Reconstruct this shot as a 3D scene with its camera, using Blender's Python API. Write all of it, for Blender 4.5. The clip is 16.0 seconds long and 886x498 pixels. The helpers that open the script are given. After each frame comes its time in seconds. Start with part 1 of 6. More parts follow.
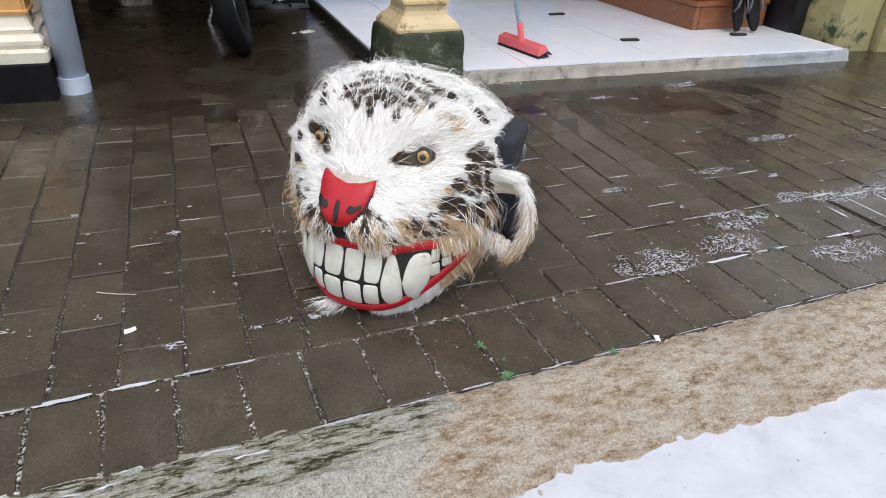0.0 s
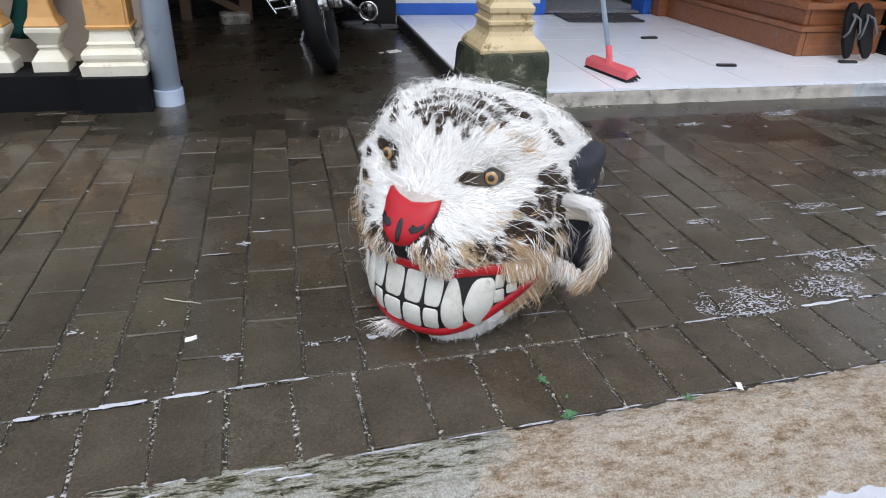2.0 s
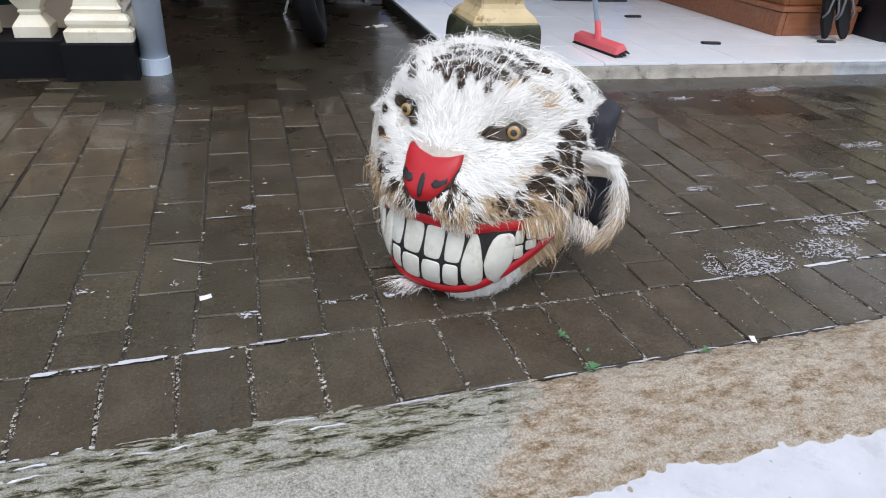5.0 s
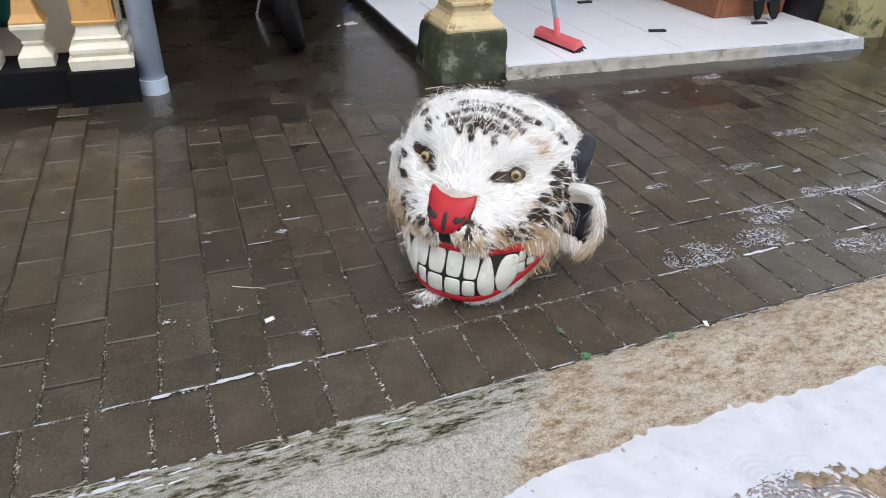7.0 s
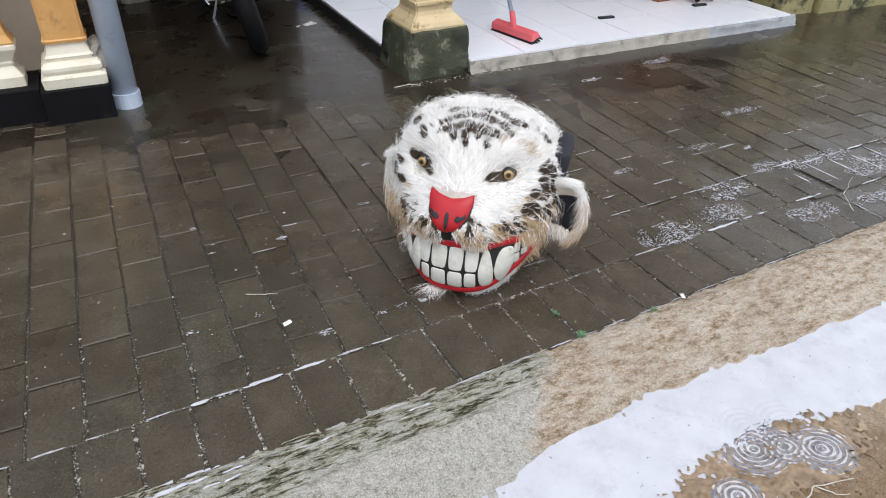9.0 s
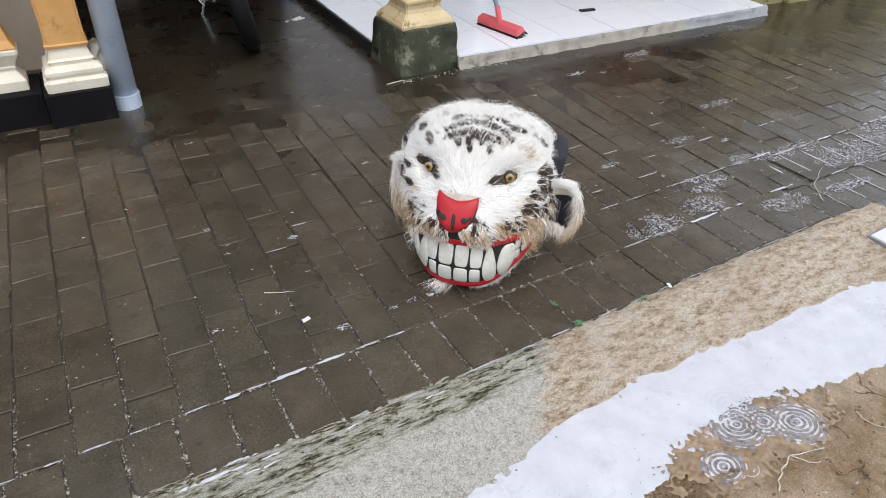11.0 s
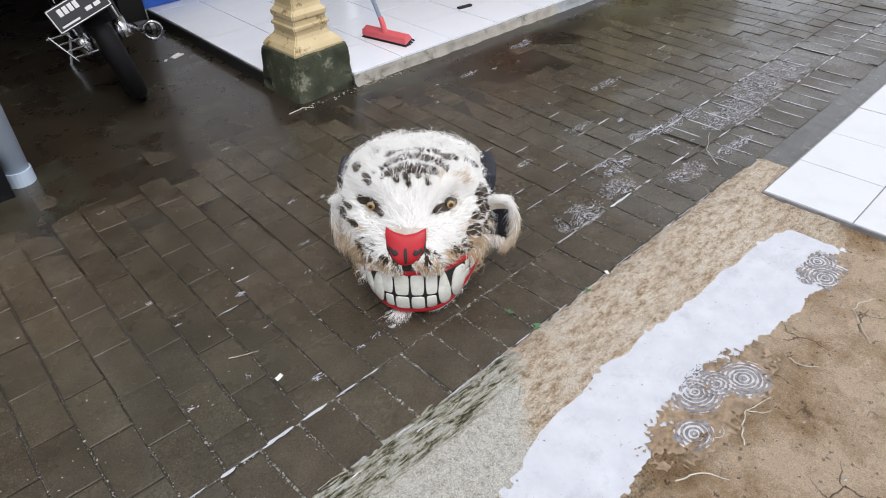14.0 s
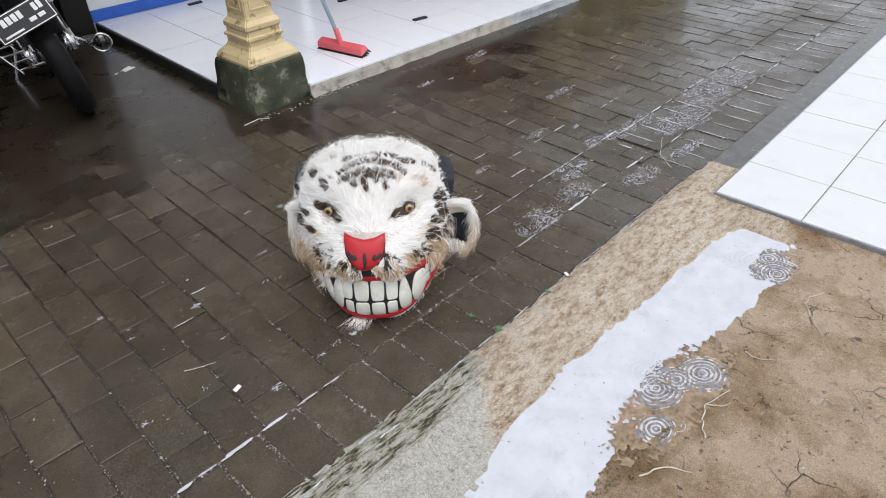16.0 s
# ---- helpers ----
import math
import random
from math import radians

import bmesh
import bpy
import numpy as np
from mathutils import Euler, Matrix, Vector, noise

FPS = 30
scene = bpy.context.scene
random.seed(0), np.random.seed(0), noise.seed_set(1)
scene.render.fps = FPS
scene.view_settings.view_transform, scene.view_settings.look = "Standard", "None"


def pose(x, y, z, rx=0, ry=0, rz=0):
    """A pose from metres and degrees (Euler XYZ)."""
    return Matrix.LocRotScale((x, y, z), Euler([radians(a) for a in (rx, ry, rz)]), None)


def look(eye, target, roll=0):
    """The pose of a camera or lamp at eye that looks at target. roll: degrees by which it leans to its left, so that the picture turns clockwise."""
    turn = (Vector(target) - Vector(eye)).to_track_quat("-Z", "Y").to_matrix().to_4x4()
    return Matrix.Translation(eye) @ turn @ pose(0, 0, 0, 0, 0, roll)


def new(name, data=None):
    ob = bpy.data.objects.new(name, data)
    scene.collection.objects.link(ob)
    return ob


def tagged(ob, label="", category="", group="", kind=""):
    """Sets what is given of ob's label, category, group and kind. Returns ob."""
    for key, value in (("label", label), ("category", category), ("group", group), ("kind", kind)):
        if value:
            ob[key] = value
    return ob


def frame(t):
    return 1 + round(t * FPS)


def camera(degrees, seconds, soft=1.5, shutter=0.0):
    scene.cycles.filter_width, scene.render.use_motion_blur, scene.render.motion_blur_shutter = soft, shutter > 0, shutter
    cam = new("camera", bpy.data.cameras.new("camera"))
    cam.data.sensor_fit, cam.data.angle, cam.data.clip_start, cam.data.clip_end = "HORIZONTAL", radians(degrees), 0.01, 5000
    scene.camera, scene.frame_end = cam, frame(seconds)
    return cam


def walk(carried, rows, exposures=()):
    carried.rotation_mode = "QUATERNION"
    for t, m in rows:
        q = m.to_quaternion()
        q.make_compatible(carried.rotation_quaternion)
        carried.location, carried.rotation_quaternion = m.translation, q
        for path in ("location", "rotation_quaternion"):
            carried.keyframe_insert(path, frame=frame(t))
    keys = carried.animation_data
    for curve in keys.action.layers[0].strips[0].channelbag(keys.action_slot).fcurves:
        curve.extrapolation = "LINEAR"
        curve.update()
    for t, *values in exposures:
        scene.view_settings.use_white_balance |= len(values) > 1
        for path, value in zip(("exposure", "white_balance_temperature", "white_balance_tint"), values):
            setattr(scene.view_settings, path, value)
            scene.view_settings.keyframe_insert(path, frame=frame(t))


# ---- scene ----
cam = camera(66.5, 16.0, soft=1.0)
PATH = [
    (0, (-0.453, -0.783, 0.763), (0.206, 0.823, -0.23), 3.1),
    (0.5, (-0.465, -0.773, 0.761), (0.069, 0.883, -0.225), 1.6),
    (1, (-0.45, -0.764, 0.774), (-0.01, 0.968, -0.124), 1.4),
    (1.5, (-0.436, -0.753, 0.755), (-0.05, 0.982, -0.16), 1.5),
    (2, (-0.41, -0.747, 0.742), (0.028, 0.96, -0.205), 2.3),
    (2.5, (-0.393, -0.745, 0.708), (0.048, 0.967, -0.228), 2.3),
    (3, (-0.387, -0.743, 0.685), (0.054, 0.972, -0.245), 3.4),
    (3.5, (-0.397, -0.747, 0.672), (0.037, 0.96, -0.276), 4.1),
    (5.8, (-0.554, -0.752, 0.736), (0.072, 0.855, -0.278), 4.5),
    (6, (-0.565, -0.761, 0.762), (0.085, 0.818, -0.28), 5.2),
    (6.5, (-0.624, -0.808, 0.85), (0.046, 0.775, -0.172), 6.2),
    (7, (-0.69, -0.872, 0.943), (-0.053, 0.685, -0.139), 2.8),
    (7.5, (-0.744, -0.879, 0.977), (-0.058, 0.637, -0.133), 2.1),
    (8, (-0.787, -0.889, 1.003), (-0.076, 0.611, -0.113), 0.7),
    (8.5, (-0.815, -0.905, 1.019), (-0.094, 0.58, -0.111), 1.1),
    (9, (-0.831, -0.904, 1.033), (-0.072, 0.57, -0.086), 1.6),
    (9.2, (-0.839, -0.904, 1.042), (-0.084, 0.578, -0.068), 1.3),
    (11.3, (-0.946, -0.936, 1.14), (-0.125, 0.444, -0.054), 2.9),
    (11.5, (-0.954, -0.91, 1.129), (-0.106, 0.394, -0.129), 5.9),
    (12, (-0.97, -0.909, 1.165), (-0.064, 0.421, -0.023), 3.7),
    (12.5, (-0.986, -0.885, 1.197), (-0.049, 0.429, 0.016), 1.7),
    (13, (-1.01, -0.866, 1.238), (-0.012, 0.407, 0.062), 0.4),
    (13.5, (-1.023, -0.85, 1.265), (0.004, 0.381, 0.07), -1.8),
    (14, (-1.03, -0.845, 1.268), (0.0, 0.376, 0.064), -2.5),
    (14.5, (-1.025, -0.85, 1.255), (0.016, 0.356, 0.047), -2.8),
    (15, (-1.031, -0.85, 1.247), (0.014, 0.351, 0.036), -1.8),
    (15.5, (-1.03, -0.856, 1.238), (0.063, 0.321, 0.047), -1.9),
    (16, (-1.034, -0.858, 1.237), (0.097, 0.306, 0.069), -1.5),
]
LIGHT = [(0, 0.09, 6450, 10), (1, 0.08, 6180, 10), (3.7, 0.06, 6120, 10), (6, 0.08, 6350, 10), (9, 0.08, 6400, 10), (13, 0.06, 6500, 10), (16, 0.03, 6500, 10)]
walk(cam, [(t, look(eye, target, roll)) for t, eye, target, roll in PATH], LIGHT)

# ---- world, sun ----
world = bpy.data.worlds.new("overcast_sky")
scene.world = world
world.use_nodes = True
wt = world.node_tree
wt.nodes.clear()
w_out = wt.nodes.new("ShaderNodeOutputWorld")
w_bg = wt.nodes.new("ShaderNodeBackground")
w_sky = wt.nodes.new("ShaderNodeTexSky")
w_sky.sky_type = "NISHITA"
w_sky.sun_disc = False
w_sky.sun_elevation, w_sky.sun_rotation = radians(66), radians(192)
w_sky.dust_density, w_sky.air_density = 6.0, 1.6
w_mix = wt.nodes.new("ShaderNodeMix")
w_mix.data_type = "RGBA"
w_mix.inputs["Factor"].default_value = 0.72
wt.links.new(w_sky.outputs[0], w_mix.inputs["A"])
w_mix.inputs["B"].default_value = (9.4, 9.9, 10.9, 1)  # cloud cover
wt.links.new(w_mix.outputs["Result"], w_bg.inputs["Color"])
w_bg.inputs["Strength"].default_value = 0.135
wt.links.new(w_bg.outputs[0], w_out.inputs["Surface"])

sun_data = bpy.data.lights.new("sun", "SUN")
sun_data.energy, sun_data.angle, sun_data.color = 1.15, radians(40), (1.0, 0.98, 0.95)
sun = new("sun", sun_data)
sun.matrix_world = look((-0.6, -2.4, 7), (0, 0.6, 0))

# ---- materials ----


def ramp(nt, fac, stops):
    n = nt.nodes.new("ShaderNodeValToRGB")
    e = n.color_ramp.elements
    e[0].position, e[0].color = stops[0][0], (*stops[0][1], 1)
    e[1].position, e[1].color = stops[-1][0], (*stops[-1][1], 1)
    for p, c in stops[1:-1]:
        x = e.new(p)
        x.color = (*c, 1)
    nt.links.new(fac, n.inputs["Fac"])
    return n.outputs["Color"]


def coords(nt, world_space=False):
    if world_space:
        return nt.nodes.new("ShaderNodeNewGeometry").outputs["Position"]
    return nt.nodes.new("ShaderNodeTexCoord").outputs["Object"]


def tex_noise(nt, vec, scale, detail=5.0, rough=0.6, stretch=None):
    n = nt.nodes.new("ShaderNodeTexNoise")
    n.inputs["Scale"].default_value = scale
    n.inputs["Detail"].default_value = detail
    n.inputs["Roughness"].default_value = rough
    if stretch:
        mp = nt.nodes.new("ShaderNodeMapping")
        mp.inputs["Scale"].default_value = stretch
        nt.links.new(vec, mp.inputs["Vector"])
        vec = mp.outputs[0]
    nt.links.new(vec, n.inputs["Vector"])
    return n.outputs["Fac"]


def mixc(nt, fac, a, b, mode="MIX"):
    m = nt.nodes.new("ShaderNodeMix")
    m.data_type, m.blend_type = "RGBA", mode
    for socket, v in ((m.inputs["Factor"], fac), (m.inputs["A"], a), (m.inputs["B"], b)):
        if isinstance(v, bpy.types.NodeSocket):
            nt.links.new(v, socket)
        elif isinstance(v, (int, float)):
            socket.default_value = v
        else:
            socket.default_value = (*v, 1)
    return m.outputs["Result"]


def mrange(nt, v, a, b, lo, hi):
    m = nt.nodes.new("ShaderNodeMapRange")
    for k, x in zip(("From Min", "From Max", "To Min", "To Max"), (a, b, lo, hi)):
        m.inputs[k].default_value = x
    nt.links.new(v, m.inputs["Value"])
    return m.outputs["Result"]


def calc(nt, op, a, b=None):
    m = nt.nodes.new("ShaderNodeMath")
    m.operation = op
    for socket, v in zip(m.inputs, (a, b)):
        if v is None:
            continue
        if isinstance(v, (int, float)):
            socket.default_value = v
        else:
            nt.links.new(v, socket)
    return m.outputs[0]


def base_mat(name):
    m = bpy.data.materials.new(name)
    m.use_nodes = True
    nt = m.node_tree
    return m, nt, nt.nodes["Principled BSDF"]


def bump(nt, bs, height, strength, distance=0.01):
    b = nt.nodes.new("ShaderNodeBump")
    b.inputs["Strength"].default_value = strength
    b.inputs["Distance"].default_value = distance
    nt.links.new(height, b.inputs["Height"])
    nt.links.new(b.outputs[0], bs.inputs["Normal"])


def surf(name, c1, c2, rough=0.6, scale=20.0, grain=200.0, metal=0.0, bumps=0.2, dist=0.004, stain=None, stain_scale=4.0, stain_at=0.55, world_space=False, rand=0.0, coat=0.0, stretch=None, spec=0.5):
    """Two tones mottled at one scale, fine grain relief at another, and stains of a third colour."""
    m, nt, bs = base_mat(name)
    vec = coords(nt, world_space)
    n1 = tex_noise(nt, vec, scale, stretch=stretch)
    n2 = tex_noise(nt, vec, grain, 3.0, stretch=stretch)
    col = ramp(nt, n1, [(0.3, c1), (0.7, c2)])
    if stain:
        n3 = tex_noise(nt, vec, stain_scale, 7.0, 0.7)
        col = mixc(nt, mrange(nt, n3, stain_at, stain_at + 0.1, 0, 1), col, stain)
    if rand:
        oi = nt.nodes.new("ShaderNodeObjectInfo").outputs["Random"]
        hs = nt.nodes.new("ShaderNodeHueSaturation")
        nt.links.new(mrange(nt, oi, 0, 1, 1 - rand, 1 + rand), hs.inputs["Value"])
        nt.links.new(col, hs.inputs["Color"])
        col = hs.outputs[0]
    nt.links.new(col, bs.inputs["Base Color"])
    nt.links.new(mrange(nt, n1, 0.3, 0.7, max(0.02, rough - 0.1), min(1, rough + 0.1)), bs.inputs["Roughness"])
    bs.inputs["Metallic"].default_value = metal
    bs.inputs["Coat Weight"].default_value = coat
    bs.inputs["Specular IOR Level"].default_value = spec
    bs.inputs["Coat Roughness"].default_value = 0.08
    if bumps:
        bump(nt, bs, calc(nt, "ADD", calc(nt, "MULTIPLY", n2, 0.5), n1), bumps, dist)
    return m


def paver_material():
    m, nt, bs = base_mat("wet_paver")
    vec = coords(nt, True)
    big = tex_noise(nt, vec, 1.1, 3.0)
    mid = tex_noise(nt, vec, 9.0, 6.0, 0.65)
    fine = tex_noise(nt, vec, 260.0, 3.0)
    col = ramp(nt, mid, [(0.34, (0.047, 0.037, 0.0245)), (0.5, (0.0635, 0.050, 0.034)), (0.68, (0.086, 0.0695, 0.049))])
    col = mixc(nt, mrange(nt, big, 0.45, 0.7, 0, 0.5), col, (0.055, 0.055, 0.040))
    oi = nt.nodes.new("ShaderNodeObjectInfo").outputs["Random"]
    ri = nt.nodes.new("ShaderNodeNewGeometry").outputs["Random Per Island"]
    hs = nt.nodes.new("ShaderNodeHueSaturation")
    nt.links.new(mrange(nt, calc(nt, "FRACT", calc(nt, "ADD", oi, ri)), 0, 1, 0.84, 1.18), hs.inputs["Value"])
    nt.links.new(col, hs.inputs["Color"])
    grain = tex_noise(nt, vec, 190.0, 4.0, 0.8)
    gm = nt.nodes.new("ShaderNodeHueSaturation")
    nt.links.new(mrange(nt, grain, 0.36, 0.64, 0.66, 1.34), gm.inputs["Value"])
    nt.links.new(hs.outputs[0], gm.inputs["Color"])
    grit = tex_noise(nt, vec, 420.0, 2.0)
    col = mixc(nt, mrange(nt, grit, 0.66, 0.71, 0, 0.55), gm.outputs[0], (0.26, 0.24, 0.21))
    nt.links.new(col, bs.inputs["Base Color"])
    wet = tex_noise(nt, vec, 3.2, 4.0, 0.6)
    nt.links.new(mrange(nt, wet, 0.38, 0.62, 0.16, 0.42), bs.inputs["Roughness"])
    bs.inputs["IOR"].default_value = 1.36
    nt.links.new(mrange(nt, wet, 0.40, 0.66, 0.55, 0.08), bs.inputs["Coat Weight"])
    bs.inputs["Coat IOR"].default_value, bs.inputs["Coat Roughness"].default_value = 1.33, 0.07
    bump(nt, bs, calc(nt, "ADD", calc(nt, "MULTIPLY", calc(nt, "ADD", fine, grain), 0.6), mid), 0.34, 0.004)
    return m


def ground_material():
    """Concrete apron: tan and sandy by the kerb, greyer along the drive, brown with cracks beyond the puddle."""
    m, nt, bs = base_mat("wet_concrete")
    vec = coords(nt, True)
    sep = nt.nodes.new("ShaderNodeSeparateXYZ")
    nt.links.new(vec, sep.inputs[0])
    px, py = sep.outputs["X"], sep.outputs["Y"]
    n_big = tex_noise(nt, vec, 3.0, 6.0, 0.65)
    n_mid = tex_noise(nt, vec, 62.0, 8.0, 0.8)
    n_fine = tex_noise(nt, vec, 230.0, 5.0, 0.85)
    streak = tex_noise(nt, vec, 105.0, 6.0, 0.72, stretch=(0.16, 1.0, 1.0))
    gritty = calc(nt, "ADD", calc(nt, "MULTIPLY", n_mid, 0.55), calc(nt, "MULTIPLY", n_fine, 0.45))
    lay_ = tex_noise(nt, vec, 48.0, 8.0, 0.78, stretch=(0.42, 1.0, 1.0))
    sandy = calc(nt, "ADD", calc(nt, "MULTIPLY", gritty, 0.45), calc(nt, "MULTIPLY", lay_, 0.55))
    tan = ramp(nt, sandy, [(0.36, (0.18, 0.10, 0.048)), (0.43, (0.44, 0.30, 0.175)), (0.48, (0.72, 0.57, 0.41)), (0.54, (0.92, 0.82, 0.69))])
    grey = ramp(nt, gritty, [(0.35, (0.18, 0.16, 0.10)), (0.43, (0.55, 0.51, 0.42)), (0.51, (0.86, 0.83, 0.75))])
    brown = ramp(nt, calc(nt, "ADD", calc(nt, "MULTIPLY", n_big, 0.7), calc(nt, "MULTIPLY", gritty, 0.3)), [(0.34, (0.18, 0.107, 0.052)), (0.43, (0.44, 0.295, 0.17)), (0.53, (0.72, 0.55, 0.39))])
    wob = mrange(nt, n_big, 0.3, 0.7, -0.12, 0.12)
    left = mrange(nt, calc(nt, "ADD", calc(nt, "ADD", px, calc(nt, "MULTIPLY", py, -0.6)), wob), -0.10, -0.16, 0, 1)
    tan = mixc(nt, mrange(nt, n_big, 0.50, 0.66, 0, 0.4), tan, mixc(nt, 0.35, tan, (0.34, 0.20, 0.10)))
    col = mixc(nt, left, tan, grey)
    mort = ramp(nt, streak, [(0.38, (0.055, 0.055, 0.032)), (0.44, (0.26, 0.24, 0.16)), (0.48, (0.56, 0.53, 0.39)), (0.55, (0.82, 0.80, 0.72))])
    band = calc(nt, "MULTIPLY", left, mrange(nt, calc(nt, "ADD", calc(nt, "ADD", py, calc(nt, "MULTIPLY", px, -0.05)), calc(nt, "MULTIPLY", wob, 0.25)), -0.105, -0.080, 0, 1))
    col = mixc(nt, band, col, mort)
    far = mrange(nt, calc(nt, "ADD", py, calc(nt, "MULTIPLY", wob, 0.6)), -0.33, -0.40, 0, 1)
    col = mixc(nt, far, col, brown)
    vor = nt.nodes.new("ShaderNodeTexVoronoi")
    vor.feature = "DISTANCE_TO_EDGE"
    vor.inputs["Scale"].default_value = 6.5
    warp = nt.nodes.new("ShaderNodeTexNoise")
    warp.inputs["Scale"].default_value, warp.inputs["Detail"].default_value = 7.0, 4.0
    nt.links.new(vec, warp.inputs["Vector"])
    nt.links.new(mixc(nt, 0.13, vec, warp.outputs["Color"]), vor.inputs["Vector"])
    gate = mrange(nt, tex_noise(nt, vec, 5.0, 3.0), 0.48, 0.60, 0, 1)
    crack = calc(nt, "MULTIPLY", calc(nt, "MULTIPLY", mrange(nt, vor.outputs["Distance"], 0.004, 0.013, 1, 0), far), gate)
    col = mixc(nt, calc(nt, "MULTIPLY", crack, 0.75), col, (0.050, 0.036, 0.022))
    pit = mrange(nt, tex_noise(nt, vec, 55.0, 4.0), 0.63, 0.67, 0, 0.7)
    col = mixc(nt, calc(nt, "MULTIPLY", pit, far), col, (0.07, 0.042, 0.022))
    shore = calc(nt, "MULTIPLY", calc(nt, "MULTIPLY", far, mrange(nt, py, -0.58, -0.46, 0, 1)), mrange(nt, n_mid, 0.46, 0.60, 0, 0.85))
    col = mixc(nt, calc(nt, "MULTIPLY", shore, mrange(nt, px, 0.45, 0.15, 0, 1)), col, (0.075, 0.062, 0.022))
    pale = mrange(nt, tex_noise(nt, vec, 120.0, 3.0), 0.66, 0.70, 0, 0.6)
    col = mixc(nt, pale, col, (0.62, 0.58, 0.50))
    crisp = nt.nodes.new("ShaderNodeHueSaturation")
    nt.links.new(mrange(nt, tex_noise(nt, vec, 300.0, 4.0, 0.9), 0.40, 0.60, 0.74, 1.32), crisp.inputs["Value"])
    nt.links.new(col, crisp.inputs["Color"])
    nt.links.new(crisp.outputs[0], bs.inputs["Base Color"])
    nt.links.new(mrange(nt, n_big, 0.35, 0.65, 0.14, 0.36), bs.inputs["Roughness"])
    bs.inputs["IOR"].default_value = 1.36
    h = calc(nt, "ADD", calc(nt, "MULTIPLY", n_fine, 0.7), calc(nt, "MULTIPLY", n_mid, 1.6))
    h = calc(nt, "ADD", h, calc(nt, "MULTIPLY", band, calc(nt, "MULTIPLY", streak, 2.0)))
    h = calc(nt, "SUBTRACT", h, calc(nt, "MULTIPLY", crack, 1.2))
    bump(nt, bs, h, 0.95, 0.015)
    return m


def water_material():
    m, nt, bs = base_mat("whitish_water")
    vec = coords(nt, True)
    n = tex_noise(nt, vec, 14.0, 5.0)
    # whitish base; in joint and kerb lines it carries the sky's reflection
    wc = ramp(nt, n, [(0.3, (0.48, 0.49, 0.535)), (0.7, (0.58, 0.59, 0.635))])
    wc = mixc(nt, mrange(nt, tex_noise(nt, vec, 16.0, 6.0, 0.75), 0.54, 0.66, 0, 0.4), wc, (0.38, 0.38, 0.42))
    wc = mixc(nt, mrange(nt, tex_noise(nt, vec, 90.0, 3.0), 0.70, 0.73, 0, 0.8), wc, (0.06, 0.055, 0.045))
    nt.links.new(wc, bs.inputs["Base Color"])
    bs.inputs["Roughness"].default_value = 0.03
    bs.inputs["IOR"].default_value = 1.33
    return m


def tile_material(name, base, wet=0.12, stain=(0.55, 0.56, 0.58)):
    m, nt, bs = base_mat(name)
    vec = coords(nt, True)
    n = tex_noise(nt, vec, 5.0, 6.0)
    n2 = tex_noise(nt, vec, 60.0, 4.0)
    col = mixc(nt, mrange(nt, n, 0.5, 0.72, 0, 0.4), base, stain)
    col = mixc(nt, mrange(nt, n2, 0.68, 0.74, 0, 0.25), col, (0.34, 0.33, 0.31))
    nt.links.new(col, bs.inputs["Base Color"])
    nt.links.new(mrange(nt, n, 0.3, 0.7, wet, wet + 0.16), bs.inputs["Roughness"])
    bump(nt, bs, tex_noise(nt, vec, 40.0, 3.0), 0.08 if wet > 0.08 else 0.3, 0.003)
    return m


def fur_material(name, c1, c2):
    m, nt, bs = base_mat(name)
    ri = nt.nodes.new("ShaderNodeNewGeometry").outputs["Random Per Island"]
    nt.links.new(ramp(nt, ri, [(0.0, c1), (1.0, c2)]), bs.inputs["Base Color"])
    bs.inputs["Roughness"].default_value = 0.55
    bs.inputs["Specular IOR Level"].default_value = 0.25
    return m


M_PAVER = paver_material()
M_SILT = surf("wet_silt_film", (0.020, 0.0145, 0.0095), (0.040, 0.031, 0.021), 0.30, 5.0, 60, coat=0.25, bumps=0.25, dist=0.004, stain=(0.046, 0.046, 0.031), stain_scale=2.0, stain_at=0.52, world_space=True)
M_GREYSOLE = surf("grey_sole", (0.10, 0.10, 0.11), (0.16, 0.16, 0.17), 0.6, 20, 200, bumps=0.2)
M_SOIL = surf("wet_joint_sand", (0.018, 0.015, 0.011), (0.06, 0.050, 0.038), 0.45, 60, 400, bumps=0.8, dist=0.004, stain=(0.16, 0.15, 0.12), stain_scale=180, stain_at=0.62, world_space=True)
M_GROUND = ground_material()
M_WATER = water_material()
M_TILE = tile_material("white_floor_tile", (0.84, 0.87, 0.94), 0.10, (0.74, 0.78, 0.86))
M_TILE_WET = tile_material("wet_white_tile", (0.62, 0.63, 0.645), 0.06, (0.50, 0.51, 0.53))
M_MARGIN = surf("dark_wet_cement", (0.055, 0.053, 0.048), (0.11, 0.105, 0.095), 0.2, 14, 120, bumps=0.5, dist=0.006, stain=(0.25, 0.25, 0.26), stain_scale=30, stain_at=0.62, world_space=True)
# pale glints and dark bands of ripples: sky reflection set as base colour
M_RING = surf("ring_sky_glint", (0.38, 0.38, 0.41), (0.58, 0.58, 0.62), 0.1, 30, 100, bumps=0.0)
M_CREST = surf("rain_sky_glint", (0.26, 0.26, 0.28), (0.58, 0.58, 0.63), 0.08, 120, 300, bumps=0.0, world_space=True)
M_RIPPLE = surf("dark_ripple_reflection", (0.10, 0.10, 0.11), (0.30, 0.30, 0.33), 0.06, 90, 300, bumps=0.0, world_space=True)
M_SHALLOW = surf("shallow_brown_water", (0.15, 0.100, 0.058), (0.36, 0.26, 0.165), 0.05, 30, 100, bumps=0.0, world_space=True)
